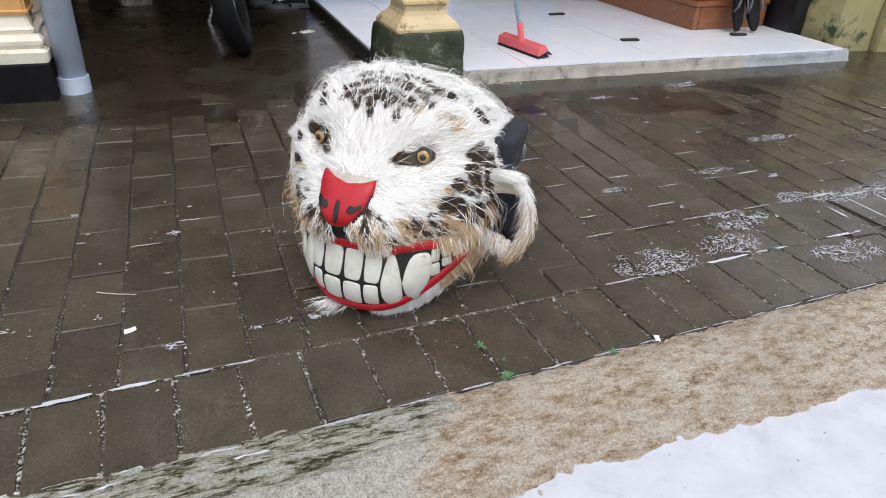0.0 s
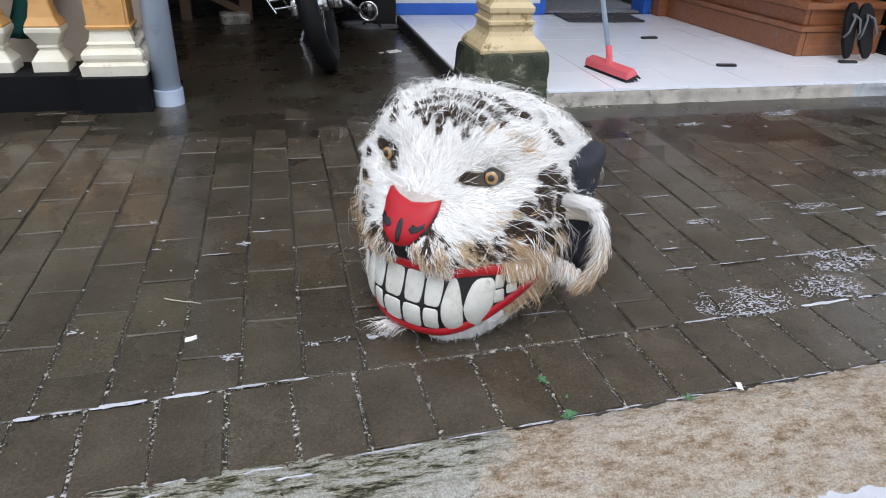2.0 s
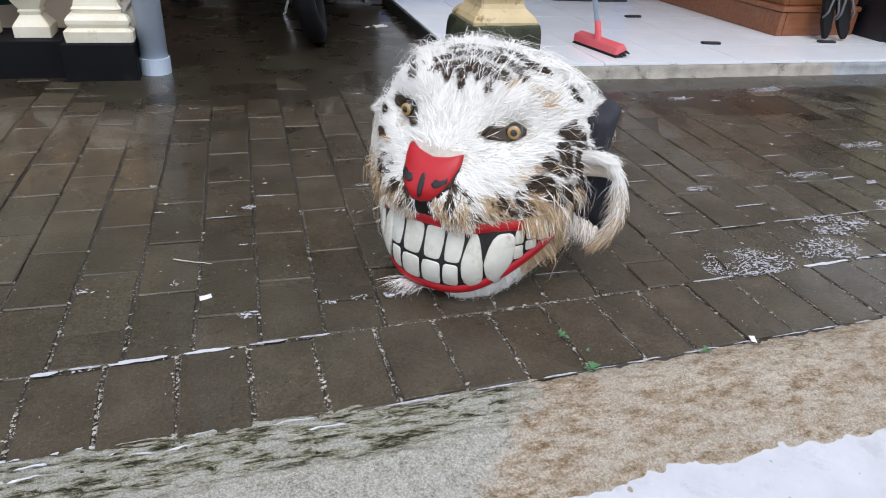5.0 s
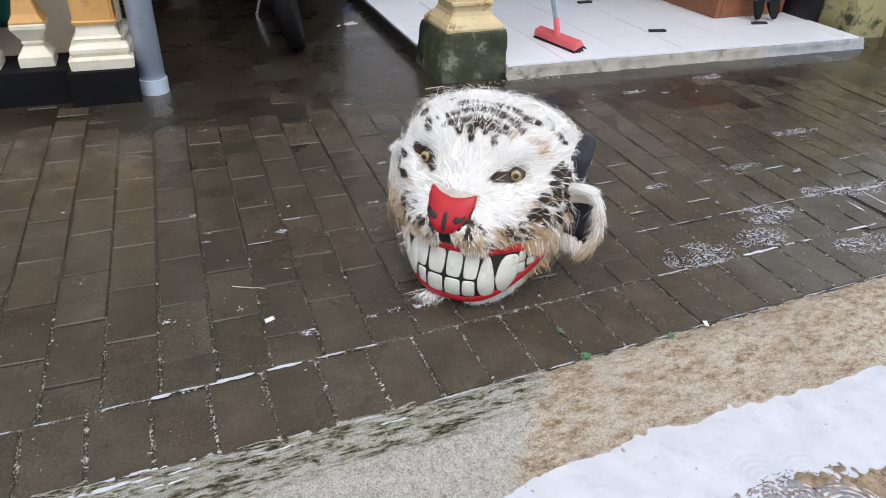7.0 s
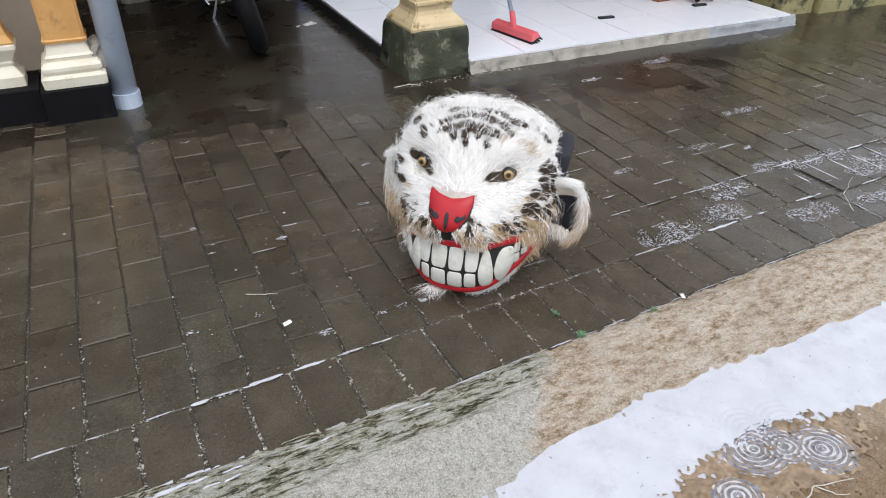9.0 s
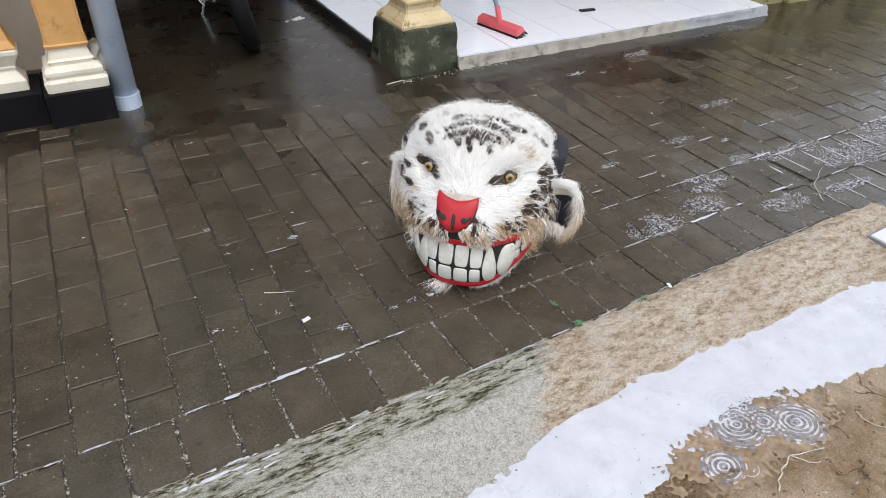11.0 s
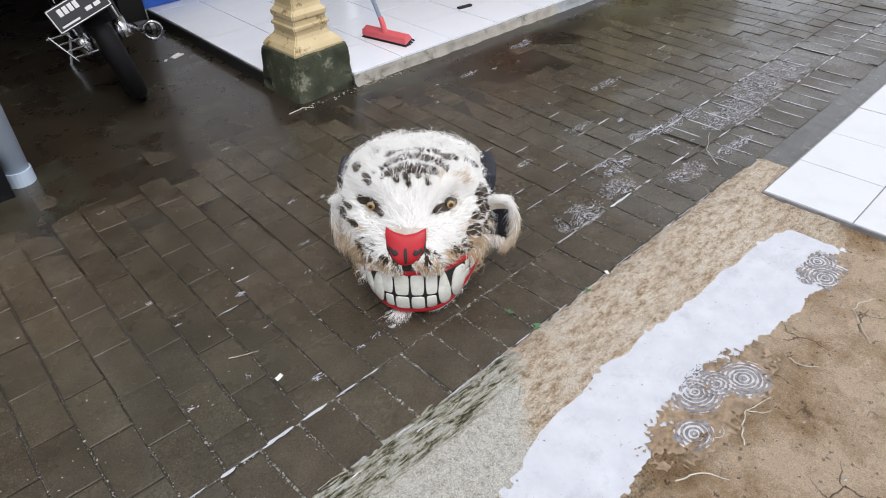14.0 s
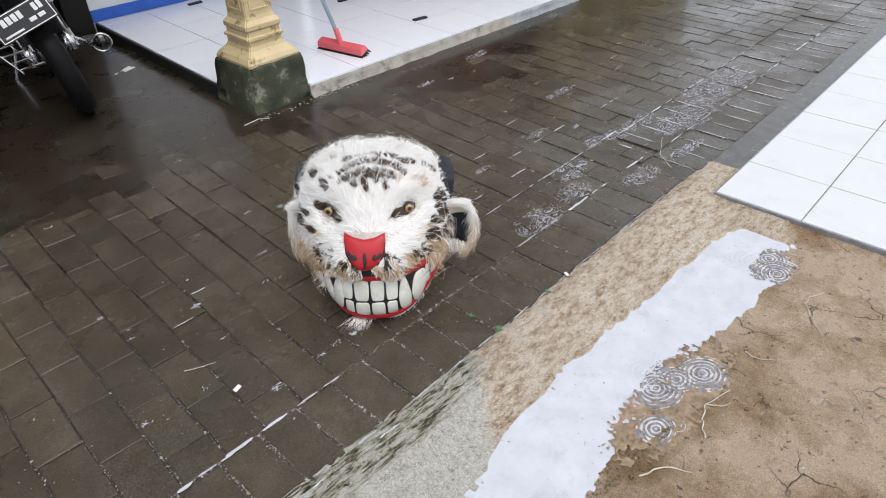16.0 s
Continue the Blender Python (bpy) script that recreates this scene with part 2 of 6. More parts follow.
M_GROUT = surf("grey_grout", (0.16, 0.16, 0.165), (0.27, 0.27, 0.28), 0.7, 40, world_space=True)
M_CEMENT = surf("rough_cement", (0.24, 0.22, 0.19), (0.42, 0.39, 0.34), 0.6, 14, 160, bumps=0.7, dist=0.008, stain=(0.10, 0.10, 0.075), stain_scale=9, stain_at=0.53, world_space=True)
M_CEMENT_GREY = surf("grey_cement", (0.22, 0.23, 0.245), (0.38, 0.40, 0.42), 0.5, 14, 160, bumps=0.6, dist=0.008, stain=(0.09, 0.095, 0.10), stain_scale=8, stain_at=0.56, world_space=True)
M_CREAM = surf("cream_paint", (0.52, 0.40, 0.22), (0.66, 0.54, 0.33), 0.5, 9, 150, bumps=0.3, dist=0.003, stain=(0.24, 0.16, 0.06), stain_scale=17, stain_at=0.55)
M_MOSS = surf("mossy_concrete", (0.018, 0.026, 0.012), (0.075, 0.080, 0.045), 0.7, 11, 120, bumps=1.0, dist=0.012, stain=(0.24, 0.24, 0.18), stain_scale=11, stain_at=0.57)
M_MOSS_WALL = surf("mossy_yellow_wall", (0.30, 0.27, 0.12), (0.46, 0.41, 0.22), 0.7, 6, 90, bumps=0.7, dist=0.01, stain=(0.05, 0.06, 0.025), stain_scale=6, stain_at=0.50, world_space=True)
M_WHITE_PAINT = surf("white_wall_paint", (0.74, 0.75, 0.75), (0.80, 0.80, 0.80), 0.6, 3, 120, bumps=0.08, world_space=True)
M_BLUE_PAINT = surf("blue_skirting_paint", (0.02, 0.10, 0.48), (0.03, 0.14, 0.58), 0.35, 8, 150, bumps=0.1, world_space=True)
M_BLACK_PAINT = surf("black_plinth_paint", (0.004, 0.004, 0.005), (0.008, 0.008, 0.010), 0.75, 12, 150, bumps=0.25, stain=(0.014, 0.014, 0.016), stain_scale=10, stain_at=0.6, spec=0.15)
M_OFFWHITE = surf("off_white_paint", (0.68, 0.63, 0.50), (0.80, 0.76, 0.65), 0.5, 12, 150, bumps=0.25, stain=(0.50, 0.44, 0.30), stain_scale=14, stain_at=0.6)
M_OCHRE = surf("ochre_paint", (0.56, 0.29, 0.09), (0.68, 0.40, 0.15), 0.55, 9, 150, bumps=0.25, stain=(0.40, 0.22, 0.08), stain_scale=12, stain_at=0.6)
M_BEIGE = surf("beige_wall", (0.34, 0.28, 0.22), (0.44, 0.37, 0.30), 0.7, 4, 100, bumps=0.15)
M_PIPE = surf("blue_grey_pvc", (0.46, 0.54, 0.66), (0.56, 0.64, 0.76), 0.35, 5, 90, bumps=0.06, stain=(0.40, 0.46, 0.54), stain_scale=16, stain_at=0.62)
M_WOOD = surf("brown_varnished_wood", (0.17, 0.060, 0.026), (0.30, 0.115, 0.048), 0.38, 9, 120, bumps=0.15, stain=(0.20, 0.13, 0.085), stain_scale=5, stain_at=0.60, stretch=(1.0, 6.0, 6.0))
M_DARKWOOD = surf("old_dark_wood", (0.075, 0.040, 0.022), (0.15, 0.085, 0.048), 0.6, 9, 120, bumps=0.3, stretch=(6, 1, 6))
# near-black base colour puts the shade of carport and interior into the walls
M_DARK = surf("shade_dark_wall", (0.006, 0.0055, 0.005), (0.014, 0.012, 0.011), 0.85, 4, 60, bumps=0.2, world_space=True)
M_PINK = surf("pink_plastic", (0.66, 0.10, 0.12), (0.76, 0.15, 0.17), 0.4, 8, 100, bumps=0.05)
M_BRISTLE = surf("black_bristles", (0.008, 0.008, 0.010), (0.02, 0.02, 0.022), 0.6, 60, 400, bumps=0.6)
M_HANDLE = surf("grey_blue_tube", (0.26, 0.33, 0.42), (0.36, 0.43, 0.52), 0.35, 8, 100, bumps=0.05)
M_RUBBER = surf("black_rubber", (0.004, 0.004, 0.005), (0.008, 0.008, 0.009), 0.65, 20, 200, bumps=0.3, spec=0.25)
M_CHROME = surf("worn_chrome", (0.55, 0.56, 0.58), (0.70, 0.71, 0.73), 0.22, 30, 200, metal=1.0, bumps=0.1)
M_BIKE = surf("dark_blue_black_plastic", (0.006, 0.007, 0.010), (0.012, 0.014, 0.019), 0.35, 10, 100, bumps=0.05)
M_PLATE = surf("black_number_plate", (0.010, 0.010, 0.012), (0.018, 0.018, 0.02), 0.35, 10, 100, bumps=0.05)
M_PLATE_WHITE = surf("white_plate_paint", (0.70, 0.70, 0.70), (0.78, 0.78, 0.78), 0.5, 20, 100, bumps=0.05)
M_TAPE = surf("black_strip", (0.008, 0.008, 0.009), (0.02, 0.02, 0.022), 0.6, 30, 200, bumps=0.2)
M_MAT = surf("dark_patterned_mat", (0.012, 0.012, 0.014), (0.07, 0.07, 0.075), 0.8, 45, 300, bumps=0.8, stain=(0.30, 0.29, 0.27), stain_scale=38, stain_at=0.56)
M_TEAL = surf("teal_cloth", (0.010, 0.090, 0.080), (0.018, 0.13, 0.11), 0.75, 14, 300, bumps=0.2)
M_REDBROWN = surf("red_brown_paint", (0.20, 0.055, 0.030), (0.28, 0.085, 0.045), 0.6, 8, 100, bumps=0.1)
M_CHIP = surf("white_chip", (0.72, 0.71, 0.68), (0.84, 0.83, 0.80), 0.5, 40, 200, bumps=0.1)
M_TWIG = surf("pale_twig_and_crack_edge", (0.42, 0.38, 0.30), (0.62, 0.58, 0.50), 0.6, 40, 200, bumps=0.3)
M_LEAF = surf("fresh_weed_leaf", (0.045, 0.13, 0.05), (0.09, 0.22, 0.09), 0.45, 40, 200, bumps=0.1)
M_PEBBLE = surf("grey_grit", (0.13, 0.12, 0.10), (0.42, 0.40, 0.36), 0.5, 60, 200, bumps=0.1, rand=0.3, world_space=True)
M_FUR = fur_material("white_fur", (0.84, 0.82, 0.78), (0.96, 0.955, 0.945))
M_FUR_DARK = fur_material("dark_brown_fur", (0.012, 0.009, 0.007), (0.095, 0.062, 0.038))
M_FUR_TAN = fur_material("tan_fur", (0.40, 0.25, 0.13), (0.74, 0.60, 0.42))
# hide greyed so that gaps between locks carry the fur's shade
M_HIDE = surf("greyed_hide", (0.42, 0.38, 0.33), (0.64, 0.61, 0.56), 0.7, 30, 300, bumps=0.4)
M_HIDE_DARK = surf("dark_hide", (0.03, 0.022, 0.016), (0.07, 0.05, 0.035), 0.7, 30, 300, bumps=0.4)
M_RED = surf("glossy_red_paint", (0.36, 0.005, 0.012), (0.47, 0.009, 0.018), 0.42, 14, 150, bumps=0.12, stain=(0.36, 0.012, 0.016), stain_scale=20, stain_at=0.6)
M_BLACK = surf("black_enamel", (0.006, 0.006, 0.007), (0.014, 0.013, 0.014), 0.35, 14, 150, bumps=0.1)
M_TOOTH = surf("ivory_enamel", (0.54, 0.53, 0.47), (0.69, 0.69, 0.64), 0.3, 22, 150, bumps=0.15, stain=(0.46, 0.43, 0.36), stain_scale=26, stain_at=0.60)
M_AMBER = surf("amber_glass_eye", (0.26, 0.13, 0.03), (0.46, 0.29, 0.10), 0.12, 60, 300, bumps=0.0, coat=1.0)
M_EYE = surf("black_glass_eye", (0.006, 0.005, 0.004), (0.012, 0.010, 0.009), 0.1, 20, 100, bumps=0.0, coat=1.0)
M_LINING = surf("pale_beige_hide", (0.46, 0.40, 0.32), (0.62, 0.56, 0.47), 0.7, 18, 200, bumps=0.4, stretch=(1, 1, 6))
M_FABRIC = surf("dark_navy_cloth", (0.012, 0.013, 0.020), (0.028, 0.030, 0.042), 0.8, 20, 300, bumps=0.4)

# ---- mesh helpers ----


def part(name, bm, material, parent=None, label="", smooth=False):
    me = bpy.data.meshes.new(name)
    bm.to_mesh(me)
    bm.free()
    me.materials.append(material)
    if smooth:
        me.polygons.foreach_set("use_smooth", [True] * len(me.polygons))
    ob = new(name, me)
    ob.parent = parent
    if label:
        tagged(ob, label)
    return ob


def raw(name, verts, faces, material, parent=None, label="", smooth=False):
    me = bpy.data.meshes.new(name)
    me.from_pydata(verts, [], faces)
    me.materials.append(material)
    if smooth:
        me.polygons.foreach_set("use_smooth", [True] * len(me.polygons))
    me.update()
    ob = new(name, me)
    ob.parent = parent
    if label:
        tagged(ob, label)
    return ob


def thing(name, label, category, m=None, group="", kind=""):
    ob = new(name)
    ob.empty_display_size = 0.05
    if m is not None:
        ob.matrix_world = m
    return tagged(ob, label, category, group, kind)


def box(x0, x1, y0, y1, z0, z1, bevel=0.0, seg=2, bm=None):
    bm = bm or bmesh.new()
    made = bmesh.ops.create_cube(bm, size=1.0, matrix=Matrix.Translation(((x0 + x1) / 2, (y0 + y1) / 2, (z0 + z1) / 2)) @ Matrix.Diagonal((x1 - x0, y1 - y0, z1 - z0, 1)))
    if bevel:
        edges = list({e for v in made["verts"] for e in v.link_edges})
        bmesh.ops.bevel(bm, geom=edges, offset=bevel, segments=seg, affect="EDGES", profile=0.6)
    return bm


def roughen(bm, amount, scale, cuts=0):
    if cuts:
        bmesh.ops.subdivide_edges(bm, edges=bm.edges[:], cuts=cuts, use_grid_fill=True)
    for v in bm.verts:
        v.co += noise.noise_vector(v.co * scale) * amount
    return bm


def stack(profile, n=4, turn=45.0, bm=None, centre=(0, 0)):
    """A column from (half width, height) pairs: square for n = 4, round for a larger n."""
    bm = bm or bmesh.new()
    k = 1 / math.cos(math.pi / n) if n == 4 else 1
    rings = []
    for r, z in profile:
        rings.append([bm.verts.new((centre[0] + r * k * math.cos(radians(turn) + 2 * math.pi * i / n), centre[1] + r * k * math.sin(radians(turn) + 2 * math.pi * i / n), z)) for i in range(n)])
    for a, b in zip(rings, rings[1:]):
        for i in range(n):
            bm.faces.new((a[i], a[(i + 1) % n], b[(i + 1) % n], b[i]))
    bm.faces.new(rings[0][::-1])
    bm.faces.new(rings[-1])
    return bm


def tube(points, radius, n=10, bm=None, closed=False):
    bm = bm or bmesh.new()
    pts = [Vector(p) for p in points]
    rings = []
    count = len(pts)
    for i, p in enumerate(pts):
        a = pts[(i - 1) % count] if closed or i else p
        b = pts[(i + 1) % count] if closed or i < count - 1 else p
        d = (b - a).normalized()
        u = d.orthogonal().normalized() if abs(d.z) > 0.95 else d.cross(Vector((0, 0, 1))).normalized()
        w = d.cross(u)
        r = radius[i] if isinstance(radius, (list, tuple)) else radius
        rings.append([bm.verts.new(p + (u * math.cos(2 * math.pi * k / n) + w * math.sin(2 * math.pi * k / n)) * r) for k in range(n)])
    pairs = list(zip(rings, rings[1:])) + ([(rings[-1], rings[0])] if closed else [])
    for a, b in pairs:
        for k in range(n):
            bm.faces.new((a[k], a[(k + 1) % n], b[(k + 1) % n], b[k]))
    if not closed:
        bm.faces.new(rings[0][::-1])
        bm.faces.new(rings[-1])
    return bm


def wheel_ring(R, r, n=48, k=14, flat=1.0):
    """A torus about the x axis."""
    bm = bmesh.new()
    rings = []
    for i in range(n):
        a = 2 * math.pi * i / n
        rings.append([bm.verts.new((r * flat * math.sin(2 * math.pi * j / k), (R + r * math.cos(2 * math.pi * j / k)) * math.cos(a), (R + r * math.cos(2 * math.pi * j / k)) * math.sin(a))) for j in range(k)])
    for i in range(n):
        a, b = rings[i], rings[(i + 1) % n]
        for j in range(k):
            bm.faces.new((a[j], a[(j + 1) % k], b[(j + 1) % k], b[j]))
    return bm


def plain(name, bm, material, label, category, kind="structure", smooth=False):
    return tagged(part(name, bm, material, None, label, smooth), label, category, "", kind)


# ---- ground, kerb and puddle ----
GRID_TURN = 2.4  # the paving's courses against the terrace


def lerp_at(x, pts):
    return float(np.interp(x, [p[0] for p in pts], [p[1] for p in pts]))


SHORE_UP = ((-2.5, -0.42), (-1.2, -0.37), (-0.8, -0.34), (-0.43, -0.275), (-0.22, -0.225), (0.0, -0.208), (0.5, -0.215), (0.8, -0.222), (1.0, -0.25))
SHORE_LOW = ((-2.5, -0.75), (-1.2, -0.66), (-0.6, -0.53), (-0.25, -0.455), (0.0, -0.415), (0.2, -0.395), (0.47, -0.42), (0.76, -0.44), (0.92, -0.39))
WATER_Z = -0.014


def ground_height(x, y):
    up, low = lerp_at(x, SHORE_UP), lerp_at(x, SHORE_LOW)
    d = min(up - y, y - low, (0.93 - x) * 0.9)
    n = noise.fractal(Vector((x * 9, y * 9, 0.3)), 0.8, 2.1, 4) * 0.0019
    n2 = noise.noise(Vector((x * 45, y * 45, 2.0))) * 0.0020 + noise.noise(Vector((x * 110, y * 110, 7.0))) * 0.0012
    if d > 0:
        return WATER_Z - min(0.02, 0.10 * d + 0.001) + n + n2
    if y > up - 0.001 or x > 0.93 and y > -0.34:
        h = WATER_Z + min(0.022, 0.16 * -d)
        if y > -0.035:
            h -= (y + 0.035) * 0.35
    else:
        h = WATER_Z + min(0.010, 0.10 * -d)
    if y > -0.13 and x < 0.02:
        flake = abs(noise.noise(Vector((x * 11 + y * 6, y * 62, 4.0)) + noise.noise_vector(Vector((x * 24, y * 24, 1.0))) * 0.5))
        h -= 0.0065 * max(0.0, 1 - flake / 0.16) * min(1.0, (y + 0.13) / 0.04) * min(1.0, (0.02 - x) / 0.15)
    return h + n * 1.3 + n2


def height_sheet(name, xs, ys, height, material, label, category):
    verts = [(x, y, height(x, y)) for y in ys for x in xs]
    w = len(xs)
    faces = [(j * w + i, j * w + i + 1, (j + 1) * w + i + 1, (j + 1) * w + i) for j in range(len(ys) - 1) for i in range(w - 1)]
    return tagged(raw(name, verts, faces, material, None, label, True), label, category, "", "structure")


def edge_line(x):
    return 0.004 + 0.042 * max(x, 0.0)


def kerb_sheet():
    """The kerb's upper edge follows the pavers, which stand slightly askew to it."""
    xs = np.concatenate([np.linspace(-2.6, -1.12, 60), np.linspace(-1.11, -0.705, 110), np.linspace(-0.7, 1.25, 560)])
    ys = np.concatenate([np.linspace(-1.3, -0.62, 35), np.linspace(-0.61, -0.14, 100), np.linspace(-0.137, 0.0, 64)])
    verts = []
    for y in ys:
        for x in xs:
            yy = y + edge_line(x) * max(0.0, 1 + y / 0.25)
            verts.append((x, yy, ground_height(x, min(y, yy))))
    w = len(xs)
    faces = [(j * w + i, j * w + i + 1, (j + 1) * w + i + 1, (j + 1) * w + i) for j in range(len(ys) - 1) for i in range(w - 1)]
    label = "tan and grey rough wet concrete kerb with cracked brown apron"
    tagged(raw("kerb", verts, faces, M_GROUND, None, label, True), label, "kerb", "", "structure")


kerb_sheet()


tagged(raw("ground", [(-300, -300, -0.075), (300, -300, -0.075), (300, 300, -0.075), (-300, 300, -0.075)], [(0, 1, 2, 3)], M_GROUND, None), "brown wet earth ground reaching the horizon", "ground", "", "structure")
plain("joint_bed", box(-4.2, 7.5, 0.0, 5.2, -0.07, -0.0042), M_SOIL, "dark wet sand between the pavers", "sand")


def ripple(x, y):
    z = 0.0
    for cx, cy, r, wl, amp in ((0.235, -0.39, 0.085, 0.013, 0.0009), (0.78, -0.35, 0.10, 0.014, 0.0012), (-0.45, -0.42, 0.05, 0.012, 0.0006), (0.15, -0.36, 0.07, 0.013, 0.0011)):
        d = math.hypot(x - cx, y - cy)
        if d < r:
            z += amp * math.cos(2 * math.pi * d / wl) * (1 - d / r) ** 0.5
    return WATER_Z + z


height_sheet("puddle", np.linspace(-2.4, 0.97, 700), np.linspace(-0.75, -0.19, 140), ripple, M_WATER, "whitish rain puddle with drop rings beside the kerb", "puddle")


def drop_ring(cx, cy, radii, seed):
    """The rings of a rain drop on the thin water film: raised crests, coloured pale for the sky's reflection, broken
    here and there.
    """
    root = thing("drop_rings", "rings of a rain drop on shallow brown water", "ripples", None, "drop rings on the puddle")
    r = random.Random(seed)
    for k, R in enumerate(radii):
        bm = bmesh.new()
        n = 64
        rows = []
        for i in range(n + 1):
            a = 2 * math.pi * i / n
            w = 0.0013 * (0.5 + 0.9 * abs(noise.noise(Vector((math.cos(a) * 1.6, math.sin(a) * 1.6, seed + k * 3.1)))) * 2)
            RR = R * (1 + 0.08 * noise.noise(Vector((math.cos(a), math.sin(a), seed * 1.7 + k))))
            row = []
            for q, h in ((-1, 0.0), (0, 0.0016), (1, 0.0)):
                x, y = cx + (RR + q * w) * math.cos(a) * 1.12, cy + (RR + q * w) * math.sin(a)
                row.append(bm.verts.new((x, y, max(ground_height(x, y), WATER_Z) + 0.0012 + h)))
            rows.append(row)
        for i in range(n):
            if noise.noise(Vector((i * 0.13, k * 2.3, seed))) < -0.22:
                continue
            for q in range(2):
                bm.faces.new((rows[i][q], rows[i][q + 1], rows[i + 1][q + 1], rows[i + 1][q]))
        bmesh.ops.recalc_face_normals(bm, faces=bm.faces[:])
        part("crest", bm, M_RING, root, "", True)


drop_ring(0.045, -0.50, (0.008, 0.017), 21)


DROPS = ((0.117, -0.403, 0.070), (0.235, -0.462, 0.062), (0.175, -0.425, 0.05), (0.004, -0.470, 0.045), (0.76, -0.425, 0.085), (0.82, -0.375, 0.06))


def shallows(cx, cy, rx, ry):
    """Shallow clear water over the brown apron, beaten into crossing rings by the drops; sky glints and dark troughs
    are face colours.
    """
    step = 0.0013
    nx, ny = int(2 * rx / step), int(2 * ry / step)
    verts, faces, index, phase, tone = [], [], {}, [], []
    for i in range(nx + 1):
        for j in range(ny + 1):
            x, y = cx - rx + i * step, cy - ry + j * step
            edge = 1 - ((x - cx) / rx) ** 2 - ((y - cy) / ry) ** 2 + 0.7 * noise.noise(Vector((x * 30, y * 30, 3.0))) + 0.6 * noise.noise(Vector((x * 95, y * 95, 5.0)))
            if edge < 0.12:
                continue
            z = 0.0
            for dx, dy, r in DROPS:
                d = math.hypot((x - dx) / 1.1, y - dy)
                if d < r:
                    z += 0.00075 * math.cos(2 * math.pi * d / 0.0105) * (1 - d / r) ** 0.6
            index[i, j] = len(verts)
            phase.append(z / 0.00075)
            bank = min(0.010, 0.10 * max(0.0, lerp_at(x, SHORE_LOW) - y))
            verts.append((x, y, WATER_Z + bank + 0.0035 * min(1.0, edge) + 0.0014 + z))
    for i, j in index:
        quad = [(i, j), (i + 1, j), (i + 1, j + 1), (i, j + 1)]
        if all(q in index for q in quad):
            faces.append(tuple(index[q] for q in quad))
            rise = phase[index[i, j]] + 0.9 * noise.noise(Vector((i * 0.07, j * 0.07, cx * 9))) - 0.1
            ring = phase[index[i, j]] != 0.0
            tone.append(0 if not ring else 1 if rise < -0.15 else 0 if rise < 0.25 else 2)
    label = "rings of rain drops on shallow brown water"
    ob = tagged(raw("shallow_water", verts, faces, M_SHALLOW, None, "", True), label, "water", "shallow water on the apron")
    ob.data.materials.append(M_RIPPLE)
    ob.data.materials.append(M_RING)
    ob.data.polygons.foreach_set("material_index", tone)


shallows(0.125, -0.450, 0.26, 0.085)
shallows(0.80, -0.405, 0.10, 0.062)


def silt_height(x, y):
    edge = 1.36 + 0.20 * noise.noise(Vector((x * 1.7, 0.5, 2.0))) + 0.05 * noise.noise(Vector((x * 6, y * 6, 0)))
    edge -= 0.40 * max(0.0, min(1.0, (x - 0.1) / 0.8))
    n = noise.fractal(Vector((x * 3, y * 3, 5.0)), 0.9, 2.0, 4) * 0.0012
    return -0.0055 + min(0.0078, max(0.0, (y - edge) * 0.009 + 0.003)) + n


height_sheet("silt_film", np.linspace(-3.4, 6.0, 300), np.linspace(0.75, 4.58, 150), silt_height, M_SILT, "thin wet film of brown silt over the pavers", "silt")

# ---- terrace, walls, carport ----
TX0, TX1, TY0, TY1, TZ = 0.315, 2.62, 1.668, 3.55, 0.062
TILE = 0.325

slab = box(0.60, TX1, TY0 + 0.004, TY1, -0.05, TZ - 0.008)
box(TX0, 0.598, 1.84, TY1, -0.05, TZ - 0.008, bm=slab)
terrace = plain("terrace", slab, M_GROUT, "low porch terrace floored with white ceramic tiles", "terrace")


def cement_face():
    """The rough front face of the step: tan cement, and a grey patch towards its end."""
    for x0, x1, material, label in ((0.596, 2.02, M_CEMENT, "stained tan cement step face"), (2.0, 2.66, M_CEMENT_GREY, "patched grey cement step face")):
        bm = bmesh.new()
        n = int((x1 - x0) / 0.02)
        rows = []
        for j, (dy, z) in enumerate(((0.012, TZ - 0.006), (0.0, TZ - 0.010), (-0.006, TZ * 0.55), (-0.010, 0.012), (-0.03, -0.006), (-0.05, -0.03))):
            rows.append([bm.verts.new((x0 + (x1 - x0) * i / n, TY0 + dy - 0.004 + noise.noise(Vector((i * 0.25 + x0 * 50, j * 0.9, 3.0))) * 0.006 * min(j, 2), z + noise.noise(Vector((i * 0.3, j * 0.7, x0))) * 0.004 * min(j, 2))) for i in range(n + 1)])
        for a, b in zip(rows, rows[1:]):
            for i in range(n):
                bm.faces.new((a[i], b[i], b[i + 1], a[i + 1]))
        bmesh.ops.recalc_face_normals(bm, faces=bm.faces[:])
        part("step_face", bm, material, terrace, label, True)


cement_face()
plain("step_side", roughen(box(TX0 - 0.012, TX0 - 0.001, 1.9, 3.34, -0.03, TZ - 0.003, 0.003), 0.002, 20, 3), M_DARK, "dark side of the terrace step", "step")

